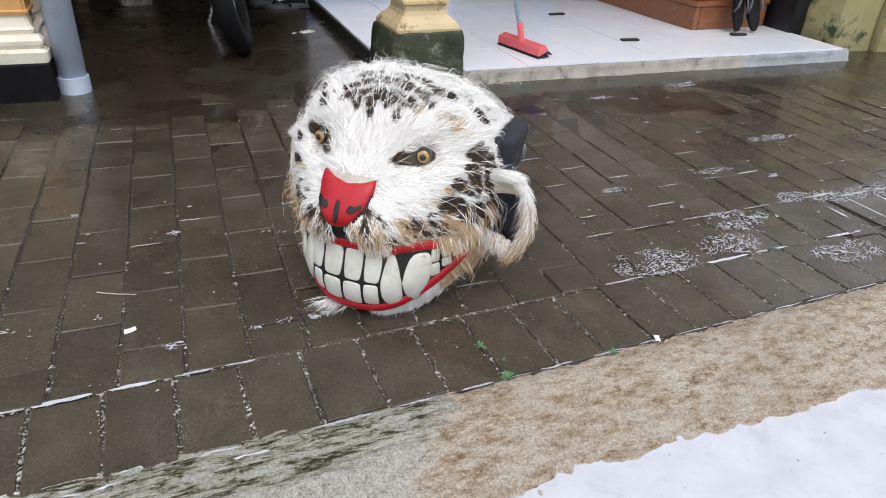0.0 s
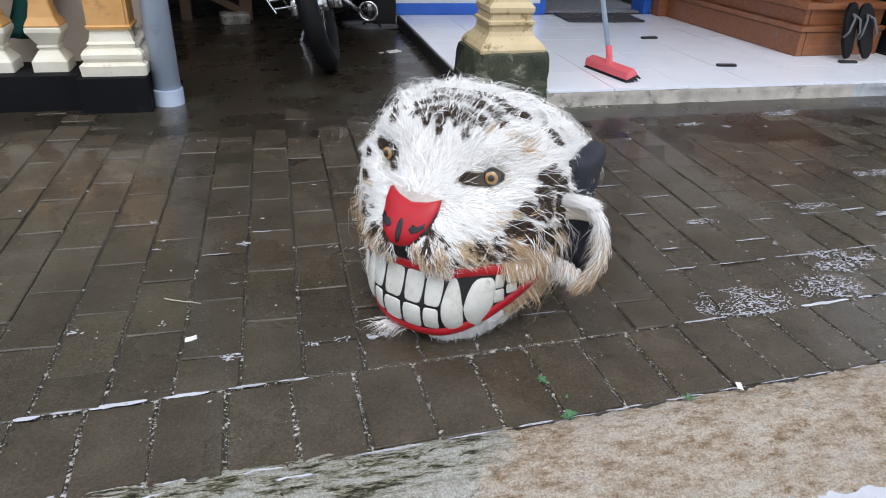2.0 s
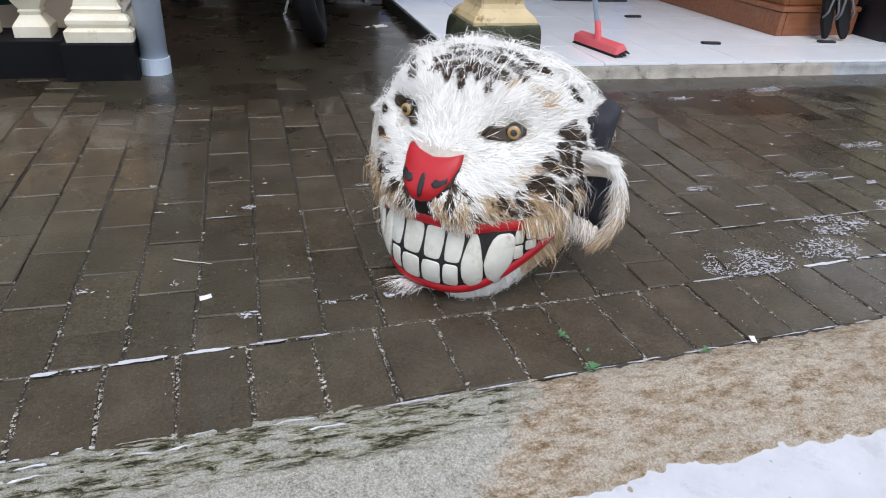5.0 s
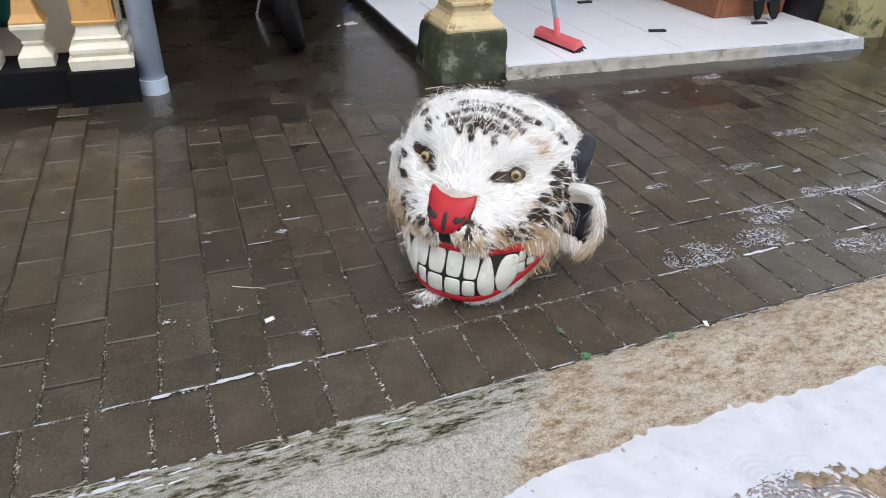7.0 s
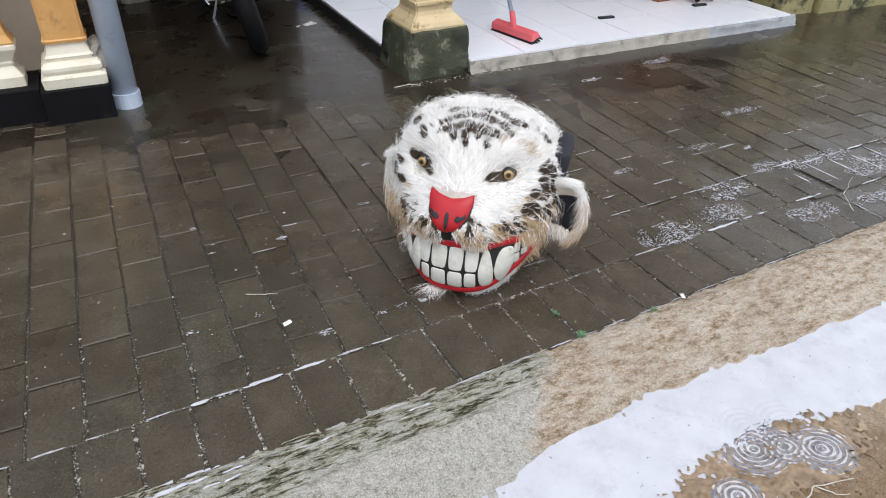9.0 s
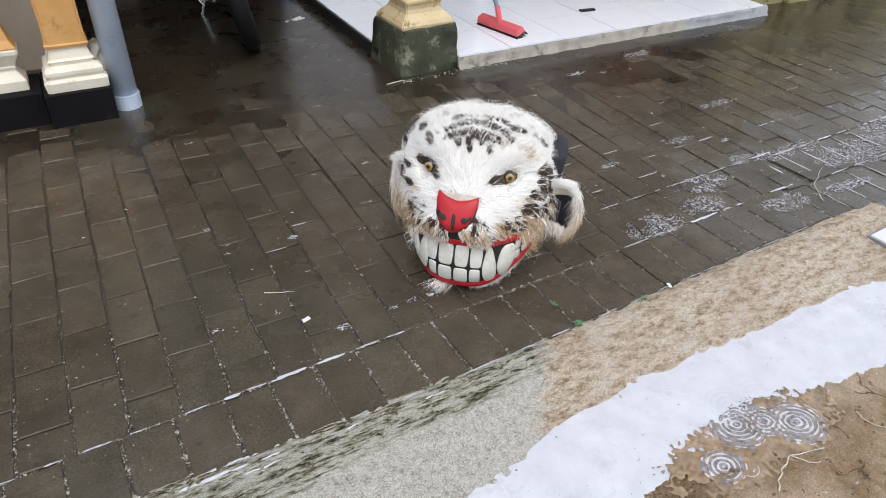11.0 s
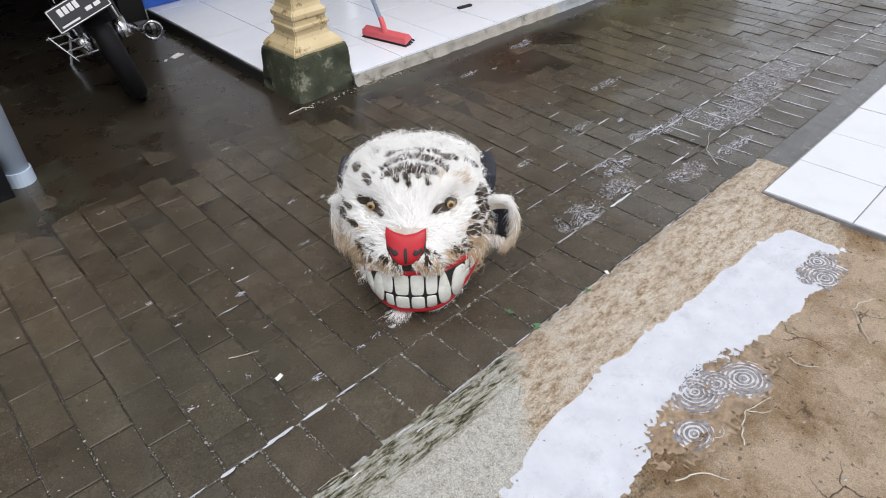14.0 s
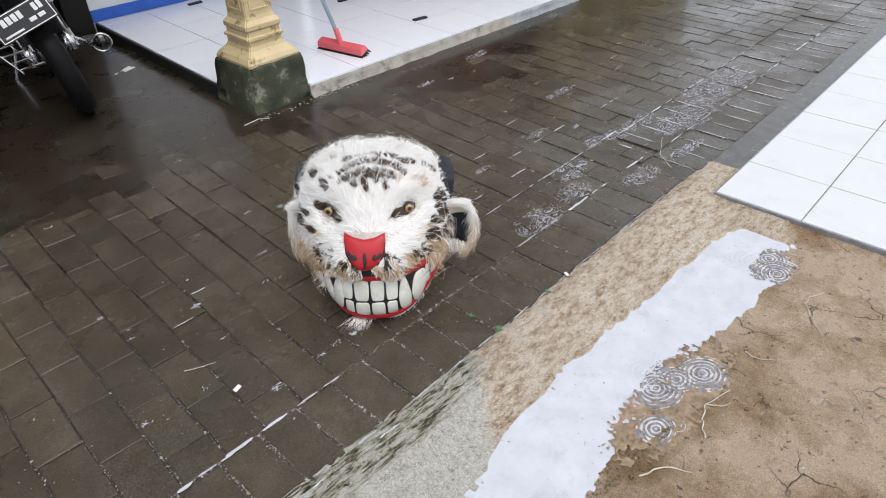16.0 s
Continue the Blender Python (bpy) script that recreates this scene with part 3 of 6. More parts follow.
WALL_Y = 3.37
plain("wall_house", box(0.30, 1.20, WALL_Y, WALL_Y + 0.14, -0.02, 3.0), M_WHITE_PAINT, "white painted house wall", "wall")
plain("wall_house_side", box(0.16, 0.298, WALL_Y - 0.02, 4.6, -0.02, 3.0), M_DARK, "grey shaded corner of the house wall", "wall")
plain("skirting", box(0.302, 1.20, WALL_Y - 0.012, WALL_Y - 0.001, TZ, TZ + 0.065, 0.003), M_BLUE_PAINT, "blue painted skirting along the house wall", "skirting")
plain("wall_over_door", box(1.20, 4.2, WALL_Y, WALL_Y + 0.14, 2.05, 3.0), M_WHITE_PAINT, "white painted wall above the door", "wall")
plain("wall_house_far", box(2.02, 4.2, WALL_Y, WALL_Y + 0.14, -0.02, 2.05), M_WHITE_PAINT, "white painted house wall behind the bench", "wall")
plain("door_recess_floor", box(1.20, 2.0, TY1 + 0.002, 4.4, -0.02, TZ + 0.004), M_GROUT, "grey floor behind the doorway", "floor")
plain("room_back", box(1.0, 2.4, 4.4, 4.5, -0.02, 3.0), M_DARK, "dark wall inside the house", "wall")
door = thing("door_1", "open doorway with a blue painted frame", "door", kind="structure")
part("jamb", box(1.90, 1.945, WALL_Y - 0.01, WALL_Y + 0.15, TZ, 2.05, 0.004), M_BLUE_PAINT, door)
part("jamb", box(1.20, 1.235, WALL_Y - 0.01, WALL_Y + 0.15, TZ, 2.05, 0.004), M_BLUE_PAINT, door)
part("lintel", box(1.237, 1.898, WALL_Y - 0.01, WALL_Y + 0.15, 2.0, 2.05, 0.004), M_BLUE_PAINT, door)
part("sill", box(1.237, 1.898, WALL_Y + 0.03, WALL_Y + 0.12, TZ, TZ + 0.012, 0.003), M_GROUT, door)
plain("ceiling", box(0.16, 4.4, 1.45, 4.6, 3.0, 3.08), M_WHITE_PAINT, "white porch ceiling", "ceiling")

# roof is out of view, set low and forward to darken the drive
plain("carport_roof", box(-3.6, 0.16, 1.98, 5.2, 2.25, 2.33), M_DARK, "added carport roof, out of view, darkening the drive", "roof")
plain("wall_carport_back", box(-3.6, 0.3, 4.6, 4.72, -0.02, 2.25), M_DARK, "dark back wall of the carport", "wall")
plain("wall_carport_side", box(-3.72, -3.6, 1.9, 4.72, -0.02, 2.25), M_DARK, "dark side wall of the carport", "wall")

# mossy boundary pier beside the terrace
mossy = thing("boundary_wall", "yellow wall stained with green and black moss", "wall", kind="structure")
part("wall_end", roughen(box(2.70, 2.98, 1.80, 3.3, -0.03, 1.0, 0.02), 0.012, 6, 5), M_MOSS_WALL, mossy, smooth=True)
part("wall_face", roughen(box(2.99, 4.4, 1.76, 1.9, -0.03, 0.8, 0.02), 0.012, 6, 6), M_MOSS_WALL, mossy, smooth=True)
plain("drain_gap", box(2.60, 2.69, 2.0, 3.3, -0.02, 1.0), M_BIKE, "dark blue-black panel beside the bench", "panel")

# ---- column on the terrace corner ----
column = thing("column", "cream painted porch column on a mossy concrete plinth", "column", pose(0.458, 1.830, 0, 0, 0, 2))
pl = stack([(0.160, -0.01), (0.155, 0.03), (0.147, 0.10), (0.143, 0.17), (0.138, 0.192), (0.128, 0.198)])
bmesh.ops.bevel(pl, geom=[e for e in pl.edges if abs(e.verts[0].co.z - e.verts[1].co.z) > 0.02], offset=0.012, segments=2, affect="EDGES")
bmesh.ops.triangulate(pl, faces=pl.faces[:])
part("plinth", roughen(pl, 0.010, 14, 3), M_MOSS, column, "green and black mossy concrete plinth", True)
sh = stack([(0.130, 0.194), (0.131, 0.208), (0.120, 0.226), (0.092, 0.252), (0.086, 0.268), (0.086, 0.288), (0.093, 0.292), (0.093, 0.304), (0.084, 0.309), (0.082, 0.326), (0.089, 0.336), (0.089, 0.354), (0.074, 0.372), (0.070, 0.388), (0.066, 2.4), (0.11, 2.5), (0.11, 3.0)])
bmesh.ops.bevel(sh, geom=[e for e in sh.edges if abs(e.verts[0].co.z - e.verts[1].co.z) > 0.002], offset=0.005, segments=2, affect="EDGES")
part("shaft", sh, M_CREAM, column)
for k in range(4):
    panel = bmesh.new()
    for a, b, c, d in ((-0.046, 0.046, 0.410, 0.417), (-0.046, -0.039, 0.417, 1.6), (0.039, 0.046, 0.417, 1.6)):
        box(a, b, -0.0735, -0.064, c, d, 0.0015, 1, panel)
    panel.transform(pose(0, 0, 0, 0, 0, 90 * k))
    part("panel_moulding", panel, M_CREAM, column)

# ---- push broom ----
broom = thing("broom", "pink plastic floor broom with black bristles and a grey-blue handle", "broom", pose(0.965, 1.885, TZ, 0, 0, -78))
hd = box(-0.143, 0.143, -0.03, 0.03, 0.030, 0.062, 0.008)
for v in hd.verts:
    if v.co.z > 0.05:
        v.co.y *= 0.72
lean_head = Matrix.Translation((0, 0, 0.020)) @ Matrix.Rotation(radians(20), 4, "X") @ Matrix.Translation((0, 0, -0.032))
hd.transform(lean_head)
part("head", hd, M_PINK, broom)
bristles = bmesh.new()
for i in range(46):
    for j in range(5):
        x, y = -0.136 + 0.272 * i / 45, -0.024 + 0.048 * j / 4
        box(x - 0.0022, x + 0.0022, y - 0.004, y + 0.004, 0.012, 0.032, 0, 1, bristles)
        for v in bristles.verts[-8:]:
            if v.co.z < 0.015:
                v.co.x += (x / 0.136) * 0.008
                v.co.y += (y / 0.024) * 0.012
bristles.transform(lean_head)
for v in bristles.verts:
    v.co.z = max(v.co.z, 0.001)
part("bristles", bristles, M_BRISTLE, broom)
part("socket", tube([(0, -0.008, 0.034), (-0.012, -0.008, 0.075), (-0.030, -0.004, 0.112)], [0.016, 0.014, 0.013]), M_PINK, broom)
handle_to = Vector((-0.54, 0.06, 1.05))
part("handle", tube([(-0.014, -0.008, 0.080), Vector((-0.014, -0.008, 0.080)).lerp(handle_to, 0.5), handle_to], 0.0105, 12), M_HANDLE, broom, "grey-blue metal handle", True)

# ---- black strips on the tiles ----
for x, y, a in ((1.535, 2.60, 4), (1.585, 1.975, -6), (2.255, 1.99, -4), (0.885, 3.25, 3)):
    st = box(-0.045, 0.045, -0.013, 0.013, 0.0, 0.010, 0.002)
    ob = tagged(part("black_strip", st, M_TAPE), "short black rubber strip lying on white tiles", "strip", "black strips on the terrace")
    ob.matrix_world = pose(x, y, TZ + 0.001, 0, 0, a)

mat_bm = roughen(box(-0.24, 0.24, -0.13, 0.13, 0, 0.012, 0.004), 0.004, 12, 4)
ob = tagged(part("door_mat", mat_bm, M_MAT), "dark patterned cloth mat before the doorway", "mat")
ob.matrix_world = pose(1.52, 3.20, TZ + 0.002, 0, 0, -2)

# ---- wooden platform bench ----
bench = thing("bench", "brown varnished wooden platform with stepped boards", "bench", pose(2.075, 2.135, TZ, 0, 0, 3))
part("base_board", box(0.0, 0.035, 0.0, 1.2, 0.0, 0.115, 0.006), M_WOOD, bench)
part("base_board", box(0.037, 0.50, 0.0, 0.035, 0.0, 0.115, 0.006), M_WOOD, bench)
part("step_board", box(-0.012, 0.50, -0.012, 1.21, 0.117, 0.142, 0.008), M_WOOD, bench)
part("riser_board", box(0.022, 0.05, 0.024, 1.18, 0.143, 0.215, 0.006), M_WOOD, bench)
part("riser_board", box(0.052, 0.50, 0.024, 0.055, 0.143, 0.215, 0.006), M_WOOD, bench)
part("seat_board", box(0.0, 0.50, 0.0, 1.2, 0.216, 0.250, 0.010), M_WOOD, bench)
part("back_panel", box(0.10, 0.50, 0.10, 1.15, 0.251, 0.70, 0.012), M_WOOD, bench)
part("corner_post", tube([(0.12, 0.05, 0.25), (0.12, 0.05, 0.42), (0.12, 0.05, 0.75)], [0.05, 0.042, 0.05], 14), M_WOOD, bench, smooth=True)
post = tagged(part("door_post", box(1.955, 2.025, 3.27, 3.36, TZ, 2.0, 0.006), M_WOOD), "brown wooden post by the doorway", "post")


def sandal(name, m, label, material, sole=None):
    root = thing(name, label, "sandal", m, "sandals")
    bm = bmesh.new()
    n = 28
    ring = [[], []]
    for i in range(n):
        a = 2 * math.pi * i / n
        y = 0.13 * math.cos(a)
        w = 0.043 + 0.008 * math.cos(a) - 0.009 * math.exp(-((y + 0.01) / 0.04) ** 2)
        for k, z in enumerate((0.0, 0.018)):
            ring[k].append(bm.verts.new((w * math.sin(a), y, z + (0.006 if y < -0.06 else 0))))
    for i in range(n):
        bm.faces.new((ring[0][i], ring[0][(i + 1) % n], ring[1][(i + 1) % n], ring[1][i]))
    bm.faces.new(ring[1])
    bm.faces.new(ring[0][::-1])
    bmesh.ops.recalc_face_normals(bm, faces=bm.faces[:])
    part("sole", bm, material, root)
    for s in (-1, 1):
        part("strap", tube([(0, 0.075, 0.018), (s * 0.018, 0.05, 0.045), (s * 0.036, -0.01, 0.040), (s * 0.040, -0.035, 0.016)], 0.0055, 8), sole or M_RUBBER, root, smooth=True)
    return root


sandal("sandal", pose(2.285, 2.080, TZ + 0.132, 76, 6, 8), "black rubber sandal standing against the wooden bench", M_RUBBER, M_GREYSOLE)
sandal("sandal", pose(2.375, 2.072, TZ + 0.130, 73, -5, -6), "black rubber sandal standing against the wooden bench", M_RUBBER, M_GREYSOLE)
sandal("sandal", pose(0.17, 3.28, 0.001, 0, 0, 75), "grey worn sandal on the wet drive", M_GREYSOLE)
sandal("sandal", pose(0.12, 3.42, 0.001, 0, 0, 82), "grey worn sandal on the wet drive", M_GREYSOLE)

# ---- balustrade ----
balustrade = thing("balustrade", "low balustrade of ochre and white balusters on a black plinth", "balustrade")
part("plinth", box(-3.5, -1.075, 1.80, 2.02, -0.02, 0.124, 0.004), M_BLACK_PAINT, balustrade, "black painted plinth")
part("pier_plinth", box(-1.072, -0.846, 1.752, 2.03, -0.02, 0.124, 0.004), M_BLACK_PAINT, balustrade, "black painted plinth")
PIER = [(0.104, 0.125), (0.106, 0.160), (0.096, 0.166), (0.090, 0.170), (0.097, 0.182), (0.097, 0.196), (0.088, 0.208), (0.072, 0.213), (0.074, 0.222), (0.078, 0.227), (0.070, 0.236), (0.062, 0.265), (0.062, 0.272)]
pm = stack(PIER, centre=(-0.952, 1.875))
bmesh.ops.bevel(pm, geom=[e for e in pm.edges if abs(e.verts[0].co.z - e.verts[1].co.z) > 0.002], offset=0.006, segments=2, affect="EDGES")
part("pier_base", pm, M_OFFWHITE, balustrade, "off-white moulded pier base")
ps = stack([(0.070, 0.273), (0.072, 0.284), (0.066, 0.288), (0.066, 0.9)], centre=(-0.952, 1.875))
bmesh.ops.bevel(ps, geom=[e for e in ps.edges if abs(e.verts[0].co.z - e.verts[1].co.z) > 0.002], offset=0.008, segments=2, affect="EDGES")
part("pier_shaft", ps, M_OCHRE, balustrade, "ochre painted pier shaft")
FOOT = [(0.064, 0.125), (0.064, 0.160), (0.058, 0.168), (0.040, 0.190), (0.036, 0.194), (0.036, 0.200), (0.040, 0.202), (0.040, 0.208), (0.036, 0.212), (0.046, 0.226), (0.060, 0.250), (0.064, 0.256), (0.064, 0.270), (0.060, 0.274)]
NECK = [(0.062, 0.275), (0.062, 0.280), (0.046, 0.305), (0.036, 0.345), (0.031, 0.400), (0.031, 0.420)]
COLLAR = [(0.038, 0.421), (0.040, 0.430), (0.040, 0.442), (0.034, 0.446), (0.048, 0.480), (0.060, 0.500), (0.060, 0.53)]
for i in range(9):
    cx = -1.168 - 0.172 * i
    for nm, prof, material in (("baluster_foot", FOOT, M_OFFWHITE), ("baluster_neck", NECK, M_OCHRE), ("baluster_collar", COLLAR, M_OFFWHITE)):
        bb = stack([(r * 0.88, z) for r, z in prof], centre=(cx, 1.905))
        bmesh.ops.bevel(bb, geom=[e for e in bb.edges if abs(e.verts[0].co.z - e.verts[1].co.z) > 0.002], offset=0.004, segments=1, affect="EDGES")
        part(nm, bb, material, balustrade, "ochre painted neck" if nm == "baluster_neck" else "")
part("rail", box(-3.5, -1.02, 1.82, 1.99, 0.531, 0.60, 0.01), M_OFFWHITE, balustrade)
plain("wall_inner", box(-3.5, -0.90, 2.42, 2.5, -0.02, 0.36), M_BEIGE, "beige painted wall behind the balustrade", "wall")
plain("wall_inner_band", box(-3.5, -0.90, 2.414, 2.5, 0.362, 0.41), M_REDBROWN, "red-brown painted band on the wall", "wall")
plain("wall_inner_top", box(-3.5, -0.90, 2.42, 2.5, 0.412, 1.0), M_BEIGE, "beige painted wall above the band", "wall")
cl = bmesh.new()
grid = [[cl.verts.new((-1.36 - 0.10 * (1 - v) * (1 - v) + 0.14 * u + 0.05 * v, 2.36 + 0.012 * math.sin(u * 9 + v * 2), 0.14 + 0.5 * v)) for u in np.linspace(0, 1, 14)] for v in np.linspace(0, 1, 14)]
for a, b in zip(grid, grid[1:]):
    for i in range(13):
        cl.faces.new((a[i], a[i + 1], b[i + 1], b[i]))
bmesh.ops.solidify(cl, geom=cl.faces[:], thickness=0.006)
tagged(part("hanging_cloth", cl, M_TEAL, None, "", True), "teal cloth hanging against the inner wall", "cloth")

# ---- down pipe ----
pipe = thing("down_pipe", "blue-grey plastic rain pipe with a collar at its foot", "pipe", pose(-0.80, 1.855, 0))
part("pipe_tube", tube([(0, 0, 0.0), (-0.004, 0, 1.2), (-0.008, 0, 2.3)], 0.047, 24), M_PIPE, pipe, smooth=True)
part("collar", tube([(0, 0, 0.0), (0, 0, 0.058)], 0.053, 24), M_PIPE, pipe)
tuft = roughen(stack([(0.02, 0.14), (0.045, 0.17), (0.04, 0.22), (0.012, 0.27)], 10, bm=None, centre=(-0.862, 1.865)), 0.02, 30, 2)
tagged(part("cement_lump", tuft, M_CEMENT, None, "", True), "rough cement lump between pier and rain pipe", "cement")

# ---- wooden rack in the carport ----
rack = thing("wooden_rack", "old brown wooden rack with a diagonal brace", "rack", pose(-0.92, 3.55, 0))
part("post", box(0.33, 0.40, 0, 0.07, 0, 0.9, 0.004), M_DARKWOOD, rack)
part("post", box(0.0, 0.06, 0, 0.07, 0, 0.9, 0.004), M_DARKWOOD, rack)
part("top_board", box(-0.1, 0.42, -0.05, 0.4, 0.225, 0.29, 0.004), M_DARKWOOD, rack)
br = box(-0.23, 0.23, 0.01, 0.05, -0.02, 0.02, 0.003)
br.transform(pose(0.19, -0.012, 0.13, 0, 28, 0))
part("brace", br, M_DARKWOOD, rack)
blk = roughen(box(-0.08, 0.08, -0.05, 0.05, 0, 0.06, 0.012), 0.008, 20, 3)
ob = tagged(part("concrete_block", blk, M_CEMENT, None, "", True), "grey concrete block under the rack post", "block")
ob.matrix_world = pose(-0.62, 3.46, 0, 0, 0, 12)

# ---- motorcycle ----
bike = thing("motorcycle", "dark parked motorcycle with a black number plate", "motorcycle", pose(-0.165, 2.31, 0.004, 0, -13, -9))
wheel = part("wheel", wheel_ring(0.235, 0.012, 40, 8, 2.0), M_CHROME, bike, "chrome spoked wheel rim", True)
wheel.matrix_local = Matrix.Translation((0, 0, 0.283))
part("tyre", wheel_ring(0.238, 0.045, 56, 16, 0.95), M_RUBBER, wheel, "black rubber tyre", True)
part("hub", tube([(-0.05, 0, 0), (0.05, 0, 0)], 0.035, 16), M_CHROME, wheel, "", True)
for i in range(14):
    a = 2 * math.pi * i / 14
    part("spoke", tube([((-1) ** i * 0.025, 0.03 * math.cos(a), 0.03 * math.sin(a)), (0, 0.232 * math.cos(a + 0.2), 0.232 * math.sin(a + 0.2))], 0.0018, 5), M_CHROME, wheel)
for s in (-1, 1):
    fork = part("fork", tube([(s * 0.085, 0.01, 0.27), (s * 0.088, 0.09, 0.45), (s * 0.09, 0.2, 0.72), (s * 0.09, 0.27, 0.92)], [0.024, 0.024, 0.018, 0.018], 14), M_BIKE, bike, "", True)
    part("fork_strip", tube([(s * 0.092, -0.018, 0.26), (s * 0.095, 0.06, 0.44), (s * 0.097, 0.17, 0.70)], 0.006, 8), M_CHROME, fork, "chrome strip on the fork", True)
    part("fork_shoe", tube([(s * 0.085, 0.0, 0.25), (s * 0.085, 0.03, 0.33)], 0.028, 12), M_CHROME, fork, "chrome fork shoe", True)
    part("fork_ring", tube([(s * 0.088, 0.083, 0.435), (s * 0.088, 0.093, 0.460)], 0.030, 14), M_CHROME, fork, "", True)
fd = bmesh.new()
rows = []
for i in range(19):
    a = radians(35 + 118 * i / 18)
    rows.append([fd.verts.new((0.052 * math.sin(b), -(0.292 + 0.018 * math.cos(b)) * math.cos(a) * -1, 0.283 + (0.292 + 0.018 * math.cos(b)) * math.sin(a))) for b in np.linspace(-1.35, 1.35, 9)])
for a, b in zip(rows, rows[1:]):
    for i in range(8):
        fd.faces.new((a[i], a[i + 1], b[i + 1], b[i]))
bmesh.ops.solidify(fd, geom=fd.faces[:], thickness=0.003)
part("mudguard", fd, M_RUBBER, bike, "", True)
plate = part("number_plate", box(-0.128, 0.128, -0.004, 0.004, -0.055, 0.055, 0.003), M_PLATE, bike, "black number plate with white bars")
plate.matrix_local = pose(-0.03, -0.275, 0.510, -22, -7, 0) @ Matrix.Scale(0.88, 4)
for x0, x1, z0, z1 in ((-0.120, 0.120, 0.047, 0.051), (-0.120, 0.120, -0.051, -0.047), (-0.124, -0.120, -0.050, 0.050), (0.120, 0.124, -0.050, 0.050), (-0.085, -0.066, 0.004, 0.036), (-0.060, -0.041, 0.004, 0.036), (-0.035, -0.016, 0.004, 0.036), (-0.010, 0.009, 0.004, 0.036), (0.060, 0.077, 0.004, 0.036), (0.083, 0.100, 0.004, 0.036), (0.02, 0.05, -0.026, -0.010), (0.06, 0.09, -0.026, -0.010), (-0.105, -0.02, -0.038, -0.030)):
    part("plate_bar", box(x0, x1, -0.0065, -0.0042, z0, z1), M_PLATE_WHITE, plate)
grille = bmesh.new()
for k in range(4):
    tube([(-0.20 + 0.02 * k, -0.16, 0.42 - 0.035 * k), (-0.11 + 0.02 * k, -0.19, 0.42 - 0.035 * k)], 0.004, 6, grille)
for k in range(2):
    tube([(-0.19 + 0.06 * k, -0.168, 0.43), (-0.14 + 0.06 * k, -0.17, 0.30)], 0.004, 6, grille)
part("crash_grille", grille, M_CHROME, bike, "chrome wire guard")
part("headlight", stack([(0.03, -0.1), (0.085, -0.05), (0.09, 0.0), (0.075, 0.02)], 20), M_BIKE, bike, "", True).matrix_local = pose(0, -0.06, 0.80, 90, 0, 0)
part("cowl", roughen(box(-0.13, 0.13, -0.10, 0.12, 0.56, 0.72, 0.05, 4), 0.004, 8, 1), M_BIKE, bike, "", True)
lamp = part("side_lamp", wheel_ring(0.040, 0.006, 28, 8), M_CHROME, bike, "chrome-rimmed round lamp", True)
lamp.matrix_local = pose(0.205, 0.13, 0.190, 0, 0, 78)
part("lamp_glass", tube([(-0.004, 0, 0), (0.012, 0, 0)], 0.037, 24), M_EYE, lamp, "", True)
part("lamp_stalk", tube([(0.085, 0.05, 0.30), (0.13, 0.09, 0.25), (0.165, 0.125, 0.20)], 0.009, 8), M_CHROME, bike, "", True)
part("engine", roughen(box(-0.12, 0.12, 0.35, 0.75, 0.18, 0.52, 0.04, 3), 0.012, 10, 2), M_BIKE, bike, "", True)
part("tank", roughen(box(-0.13, 0.13, 0.35, 0.9, 0.66, 0.88, 0.07, 4), 0.004, 6, 1), M_RED, bike, "red painted fuel tank", True)
part("handlebar", tube([(-0.34, 0.26, 0.98), (-0.2, 0.22, 0.95), (0, 0.2, 0.93), (0.2, 0.22, 0.95), (0.34, 0.26, 0.98)], 0.012, 8), M_CHROME, bike, "", True)
rear = part("wheel", wheel_ring(0.235, 0.012, 40, 8, 2.0), M_CHROME, bike, "chrome spoked wheel rim", True)
rear.matrix_local = Matrix.Translation((0, 1.22, 0.283))
part("tyre", wheel_ring(0.238, 0.045, 48, 14, 0.95), M_RUBBER, rear, "", True)
part("side_stand", tube([(-0.10, 0.62, 0.22), (-0.20, 0.60, 0.045)], 0.009, 8), M_CHROME, bike)

# ---- tiger mask ----
mask = thing("tiger_mask", "furry white tiger costume head with a red nose and bared teeth", "mask", pose(-0.142, 0.327, 0.0, 0, 0, -42.8))
CY, CZ = 0.17, 0.20
POWER = 2.5


def muzzle(x, z):
    b = 0.036 * math.exp(-(x / 0.085) ** 2 - ((z - 0.225) / 0.055) ** 2)
    b += 0.058 * math.exp(-(x / 0.16) ** 4 - ((z - 0.06) / 0.10) ** 2)
    b += 0.022 * math.exp(-((abs(x) - 0.062) / 0.045) ** 2 - ((z - 0.203) / 0.034) ** 2)
    b -= 0.026 * math.exp(-((abs(x) - 0.10) / 0.038) ** 2 - ((z - 0.316) / 0.03) ** 2)
    b += 0.010 * math.exp(-((abs(x) - 0.10) / 0.06) ** 2 - ((z - 0.37) / 0.02) ** 2)
    return b


def half_width(x, z):
    """The jaw narrows towards the ground, more so on the mask's right."""
    a = lerp_at(z, ((0.0, 0.150), (0.05, 0.168), (0.10, 0.190), (0.15, 0.200), (0.20, 0.205)))
    return a * (1 - 0.06 * max(0.0, min(1.0, (0.19 - z) / 0.04))) if x < 0 else a


